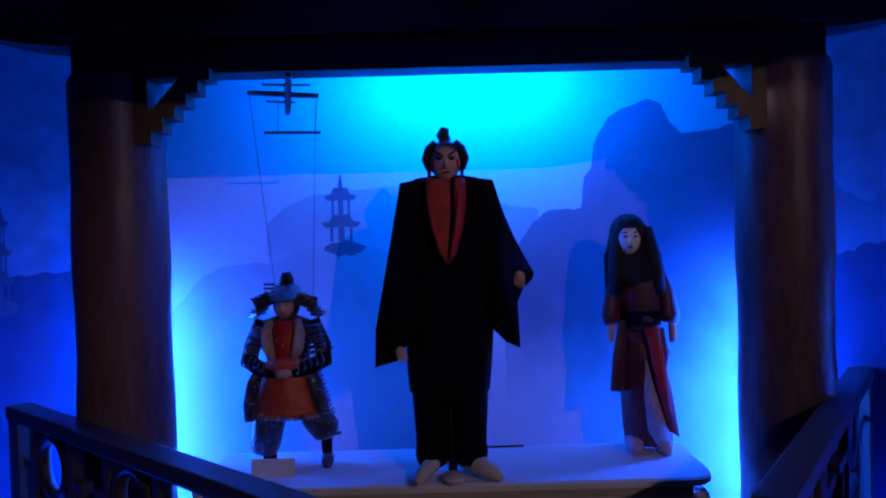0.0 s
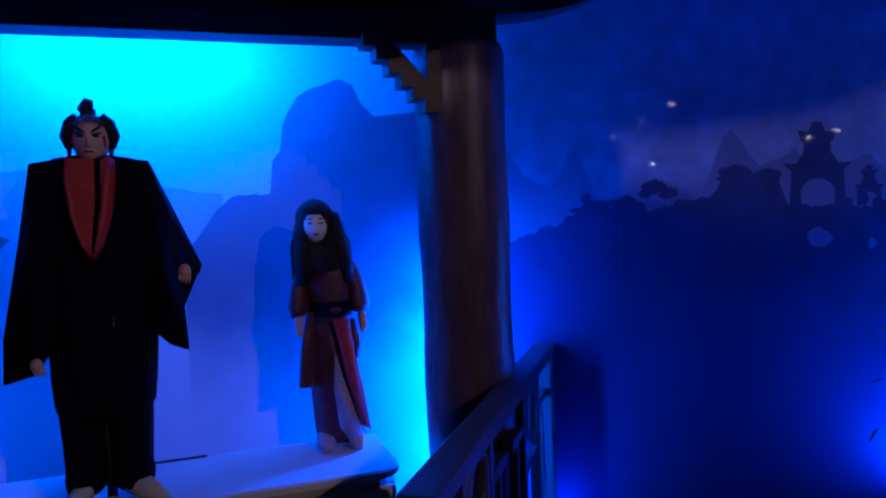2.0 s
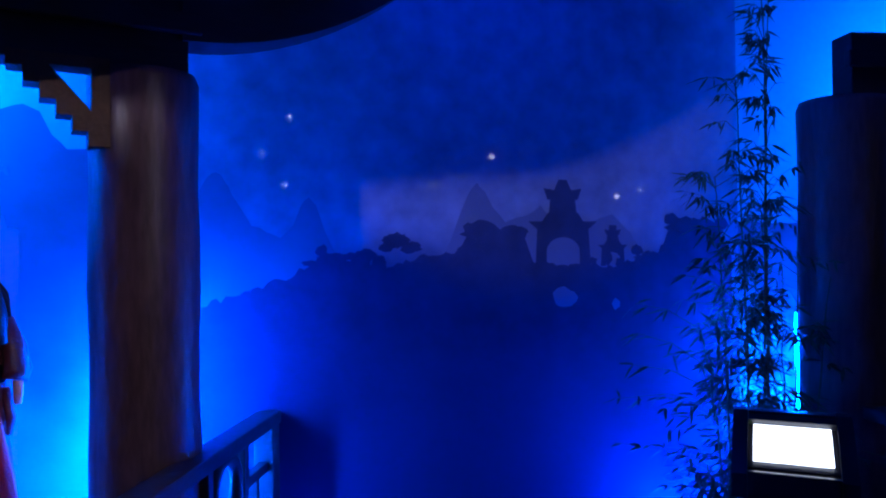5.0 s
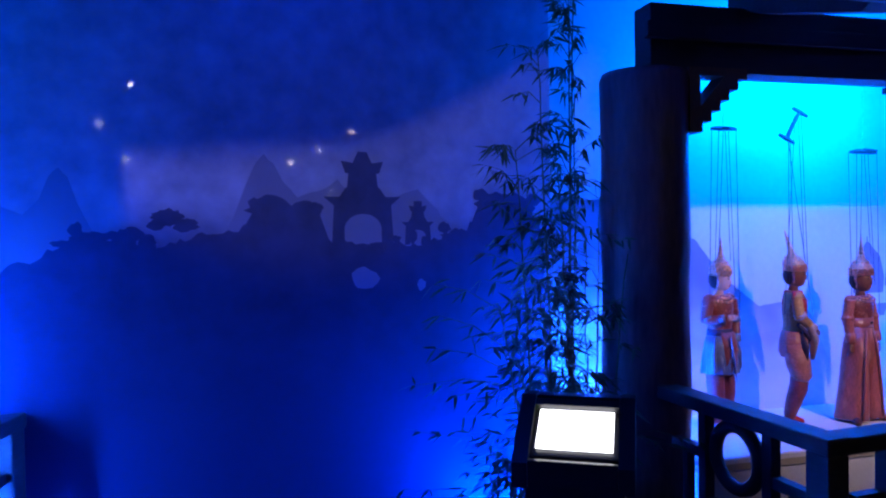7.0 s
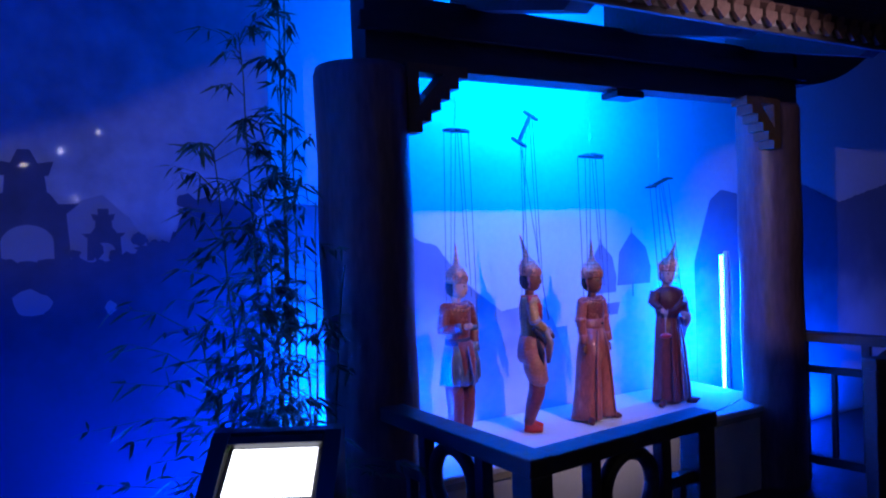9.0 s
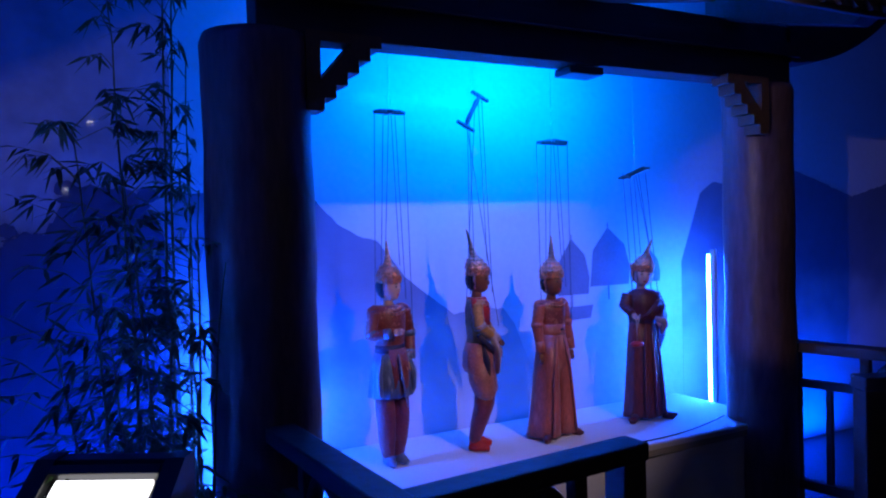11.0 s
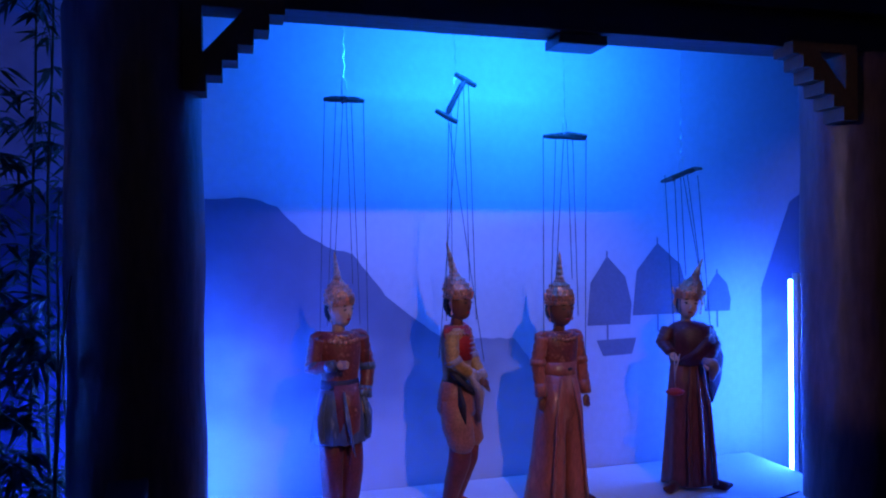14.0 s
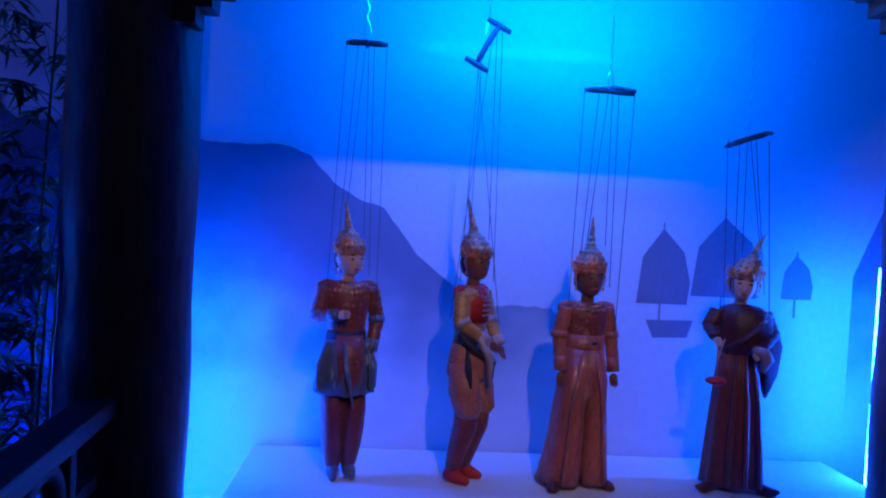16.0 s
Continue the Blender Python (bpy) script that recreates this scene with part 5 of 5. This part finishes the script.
        # wide flowing trouser legs that meet in a dark fold
        for s in (-1, 1):
            w = 1.12 if s < 0 else 0.95
            loft(bm, [(s * 0.036, 0, 0.48, 0.040, 0.054), (s * 0.043, 0, 0.40, 0.047, 0.068), (s * 0.047 - 0.003, 0, 0.30, 0.050 * w, 0.074), (s * 0.052 - 0.006, 0, 0.18, 0.056 * w, 0.080), (s * 0.058 - 0.012, 0, 0.08, 0.063 * w, 0.086), (s * 0.062 - 0.016, 0, 0.018, 0.068 * w, 0.090)], 3, 40, 0.06, 5)
        for x, k in ((0.046, 0.6), (-0.062, 0.7)):
            tube(bm, [(x * 0.5, -0.060, 0.50), (x, -0.076, 0.34), (x * 1.3 - 0.005, -0.088, 0.16), (x * 1.5 - 0.01, -0.098, 0.03)], [0.008, 0.012 * k + 0.004, 0.016 * k, 0.015 * k], 8, 3, flat=0.6)
        tube(bm, [(-0.10, -0.05, 0.024), (-0.135, -0.085, 0.016), (-0.15, -0.10, 0.020)], [0.024, 0.020, 0.006], 8, 7)
        tube(bm, [(0.075, -0.06, 0.020), (0.09, -0.09, 0.014), (0.095, -0.11, 0.014)], [0.022, 0.018, 0.006], 8, 7)
    else:
        # shawl wound over one shoulder, hanging open behind the arm
        loft(bm, [(0.0, 0, 0.752, 0.030, 0.030), (0.008, 0, 0.740, 0.066, 0.045), (0.014, 0, 0.705, 0.100, 0.064), (0.018, 0, 0.64, 0.104, 0.072), (0.014, -0.004, 0.58, 0.092, 0.070), (0.004, -0.006, 0.525, 0.074, 0.060)], 2, 30, 0.07, 9)
        v0 = [bm.verts.new(p) for p in ((0.085, -0.01, 0.725), (0.135, 0.0, 0.665), (0.158, -0.01, 0.56), (0.150, 0.0, 0.44), (0.118, 0.012, 0.345), (0.092, 0.015, 0.42), (0.080, 0.01, 0.55))]
        v1 = [bm.verts.new(v.co + Vector((-0.004, 0.018, 0))) for v in v0]
        fs = [bm.faces.new(v0), bm.faces.new(v1[::-1])] + [bm.faces.new((v0[i], v1[i], v1[(i + 1) % 7], v0[(i + 1) % 7])) for i in range(7)]
        for f in fs:
            f.material_index = 2
        bmesh.ops.triangulate(bm, faces=fs[:2])
        tube(bm, [(-0.06, -0.060, 0.55), (0.0, -0.078, 0.60), (0.05, -0.070, 0.66), (0.075, -0.04, 0.72)], [0.010, 0.014, 0.014, 0.010], 8, 2, flat=0.6)
        loft(bm, [(0, 0, 0.54, 0.070, 0.056), (0.002, 0, 0.42, 0.084, 0.064), (0.004, 0, 0.30, 0.094, 0.072), (0.006, 0, 0.16, 0.106, 0.078), (0.006, 0, 0.05, 0.114, 0.082), (0.006, 0, 0.018, 0.116, 0.082)], 3, 44, 0.08, 7)
        for x in (-0.03, 0.02, 0.06):
            tube(bm, [(x * 0.6, -0.060, 0.52), (x, -0.074, 0.34), (x * 1.2, -0.084, 0.16), (x * 1.3, -0.090, 0.03)], [0.007, 0.012, 0.014, 0.013], 8, 3, flat=0.6)
        for s in (-1, 1):
            tube(bm, [(s * 0.085, -0.05, 0.022), (s * 0.125, -0.080, 0.016), (s * 0.15, -0.090, 0.026)], [0.022, 0.020, 0.006], 8, 7)
        tube(bm, [(0.02, -0.100, 0.56), (0.055, -0.105, 0.545), (0.075, -0.09, 0.51), (0.06, -0.09, 0.46)], [0.016, 0.026, 0.024, 0.010], 10, 4)
        for a in (-0.112, -0.088):
            tube(bm, [(a, -0.115, 0.60), (-0.112, -0.118, 0.50), (-0.110, -0.118, 0.44)], 0.0032, 5, 4)
        ball(bm, (-0.112, -0.118, 0.425), (0.040, 0.028, 0.016), 6, 10)
        for k in range(7):
            ball(bm, (0.0 + 0.012 * k, -0.078 + 0.002 * k, 0.60 + 0.014 * k), 0.005, 1, 6)
    # shoulders hang lower under the large head
    drop = {1: 0.90, 2: 0.92, 3: 0.76, 4: 0.80}[kind]
    for v in bm.verts:
        if v.co.z > 0.49:
            v.co.z = 0.49 + (v.co.z - 0.49) * drop
        elif kind in (1, 2) and v.co.z < 0.40:
            v.co.x *= 0.94
    neck = 0.49 + 0.25 * drop
    start = len(bm.verts)
    r = {1: 0.048, 2: 0.050, 3: 0.052, 4: 0.049}[kind]
    head = Vector((0, -0.014, neck + 0.022 + r * 1.22))
    fr = (r * 0.90, r * 0.96, r * 1.26)
    ball(bm, head, fr, 0, 20)
    ball(bm, head + Vector((0, -r * 0.30, -r * 0.62)), (r * 0.58, r * 0.60, r * 0.56), 0, 12)
    face_marks(bm, head, fr, 5, 6, 0.6)
    ball(bm, head + Vector((0, 0.024, 0.0)), (r * 0.98, r * 0.86, r * 1.12), 5, 12)
    tube(bm, [(0, 0, neck - 0.02), (0, -0.006, neck + 0.05)], [0.026, 0.022], 12, 0)
    gilt_crown(bm, head, r, {1: (-0.16, 0, 0), 2: (-0.05, 0.30, 0), 3: (0.02, 0, 0), 4: (0.34, 0.10, 0)}[kind], 1, {1: 0.105, 2: 0.125, 3: 0.115, 4: 0.085}[kind])
    nod = Matrix.Translation(head) @ pose(0, 0, 0, {1: 4, 2: 2, 3: 0, 4: 3}[kind], {1: -3, 2: 0, 3: 0, 4: 5}[kind], {1: 24, 2: -14, 3: 4, 4: -12}[kind]) @ Matrix.Translation(-head)
    bm.verts.ensure_lookup_table()
    for v in bm.verts[start:]:
        v.co = nod @ v.co
    u = {1: -0.65, 2: -0.20, 3: 0.23, 4: 0.82}[kind]
    turn = {1: 14, 2: 52, 3: 10, 4: -8}[kind]
    mats = {1: [M_SKIN, M_GOLD, M_BROWN, M_WINE, M_GREYBLUE, M_HAIR, M_LIPS, M_GREYBLUE, M_BROWN, M_SASH],
            2: [M_DARKSKIN, M_GOLD, M_OCHRE, M_ROSE, M_LILAC, M_HAIR, M_RED, M_WINE, M_RED, M_SASH],
            3: [M_DARKSKIN, M_GOLD, M_BROWN, M_COPPER, M_COPPER, M_HAIR, M_LIPS, M_MAROON, M_COPPER, M_SASH],
            4: [M_SKIN, M_GOLD, M_MAROON, M_PLUM, M_LILAC, M_HAIR, M_LIPS, M_MAROON, M_PLUM, M_SASH]}[kind]
    lab = {1: "crowned marionette in russet coat with blue fringed skirt", 2: "crowned marionette in ochre jacket with red shoes", 3: "crowned marionette in copper silk robe", 4: "crowned marionette in maroon shawl and plum skirt"}[kind]
    at = PAV_B @ Vector((u, 0.44, PLAT_B))
    return doll("marionette", at, -24 + turn, bm, mats, lab), at, u


big_doll()
samurai_doll()
lady_doll()


def strings_from(ob, tops, bottoms, mat=M_STRING, r=0.0016):
    for a, b in zip(tops, bottoms):
        bm = bmesh.new()
        tube(bm, [a, b], r, 4)
        part("string", bm, mat, ob)


for kind, bar in ((1, (4.942, 2.214, 2.061)), (2, (5.348, 2.054, 2.092)), (3, (5.782, 1.883, 1.956)), (4, (6.291, 1.673, 1.814))):
    d, at, u = marionette(kind)
    c = Vector(bar)
    tilt = {1: (0, 0, -24), 2: (0, -62, -30), 3: (0, 0, -15), 4: (0, -20, -24)}[kind]
    half = {1: 0.075, 2: 0.085, 3: 0.10, 4: 0.085}[kind]
    ctl = thing("marionette_control", pose(*c, *tilt), "dark wooden control bar hung with marionette strings", "marionette control", "control bars")
    bm = bmesh.new()
    tube(bm, [(-half, 0, 0), (-half * 0.6, 0, 0.003), (0, 0, 0.004), (half * 0.6, 0, 0.003), (half, 0, 0)], [0.007, 0.012, 0.011, 0.012, 0.007], 10)
    part("bar", bm, M_BAR, ctl)
    for x in {1: (0.0,), 2: (-half * 0.95, half * 0.95), 3: (0.02,), 4: (-half * 0.85, half * 0.85)}[kind]:
        bm = bmesh.new()
        if kind == 2:
            tube(bm, [(x, 0, -0.048), (x, 0, 0.0), (x, 0, 0.048)], [0.009, 0.012, 0.009], 8)
        elif kind == 3:
            tube(bm, [(-0.03, 0.02, 0.012), (x, 0.0, 0.014), (half, -0.01, 0.010)], [0.008, 0.013, 0.008], 8)
        else:
            tube(bm, [(x, -0.045, 0), (x, 0, 0.005), (x, 0.045, 0)], [0.006, 0.010, 0.006], 8)
        part("cross_piece", bm, M_BAR, ctl)
    inv = ctl.matrix_world.inverted()
    xs = Vector((0.9135, -0.4067, 0))
    tops = [c + xs * dx * half for dx in (-0.95, -0.4, -0.05, 0.1, 0.35, 0.95)] if kind != 2 else [c + Vector((0.02, 0, 0.05)), c - xs * 0.03 - Vector((0, 0, 0.06)), c - xs * 0.02 - Vector((0, 0, 0.06)), c + xs * 0.03 + Vector((0, 0, 0.06)), c + xs * 0.05 + Vector((0, 0, 0.06)), c - xs * 0.035 - Vector((0, 0, 0.065))]
    ends = [(-0.09, 0.60), (-0.06, 0.74), (-0.035, 0.89), (0.035, 0.89), (0.06, 0.74), (0.09, 0.58)]
    strings_from(ctl, [inv @ p for p in tops], [inv @ (at + xs * dx + Vector((0.0, -0.03, z))) for dx, z in ends])
    # steel chain up to the roof
    bm = bmesh.new()
    tube(bm, [inv @ (c + Vector((0.012 * math.cos(a), 0, 0.045 + 0.035 * math.sin(a)))) for a in (math.tau * k / 14 for k in range(15))], 0.002, 5, cap=False)
    part("hook", bm, M_CHAIN, ctl)
    bm = bmesh.new()
    z = 0.08
    k = 0
    while c.z + z < 2.62:
        lo, hi = c + Vector((0, 0, z)), c + Vector((0, 0, z + 0.03))
        tube(bm, [inv @ lo, inv @ ((lo + hi) / 2 + Vector((0.005 * (1 if k % 2 else -1), 0, 0))), inv @ hi], 0.0022, 5)
        z += 0.03
        k += 1
    tagged(part("chain", bm, M_CHAIN, ctl, "thin steel chain"), kind="stuff")

# crossed control frame above the warrior doll
ctl = thing("marionette_control", pose(-0.60, 2.92, 2.12), "crossed wooden control frame hung above the warrior doll", "marionette control", "control bars")
for nm, a, b, r in (("bar", (-0.16, 0, 0.015), (0.12, 0, -0.005), 0.012), ("thin_bar", (-0.09, -0.05, 0.035), (0.10, -0.05, 0.028), 0.005), ("thin_bar", (-0.10, 0.05, -0.012), (0.02, 0.05, -0.02), 0.005), ("cross_piece", (0.03, -0.13, 0.055), (-0.03, 0.13, -0.045), 0.015), ("lower_bar", (-0.10, 0.0, -0.145), (0.125, 0.0, -0.15), 0.006)):
    bm = bmesh.new()
    tube(bm, [a, Vector(a).lerp(Vector(b), 0.5), b], [r * 0.8, r, r * 0.8], 8)
    part(nm, bm, M_BAR, ctl)
strings_from(ctl, [(-0.155, 0, 0.01), (-0.05, 0.05, -0.02), (0.12, 0, -0.005), (0.11, 0, -0.01), (0.0, 0, 0.05), (0.0, 0, 0.06)], [(-0.09, 0.09, -0.82), (-0.05, 0.02, -0.15), (0.10, 0.0, -0.148), (0.06, 0.09, -0.82), (0.0, 0.0, 0.45), (-0.05, 0.0, 0.45)])

# rod lying at the back of the platform, and a small white card before the warrior
rod = thing("rod", PAV_A @ pose(0.19, 0.40, PLAT_A + 0.006), "thin dark rod lying along the platform", "rod")
bm = bmesh.new()
tube(bm, [(-0.1, 0, 0), (0.1, 0.002, 0)], 0.005, 8)
part("shaft", bm, M_BLACK, rod)
card = thing("card", pose(-0.69, 2.86, PLAT_A), "small blank white caption card on the platform", "card")
part("sheet", boxed((-0.085, -0.015, 0.0), (0.085, -0.009, 0.075), 0.001, pose(0, 0, 0, -14)), M_WHITE, card)
cable = thing("cable", PAV_B @ pose(0, 0, PLAT_B + 0.003), "thin black cable lying along the platform edge", "cable")
bm = bmesh.new()
tube(bm, [(0.22 + 0.98 * k / 12, 0.135 - 0.05 * math.sin(math.pi * k / 12) + 0.10 * (k / 12) ** 2, 0) for k in range(13)], 0.003, 6)
part("wire", bm, M_BLACK, cable)
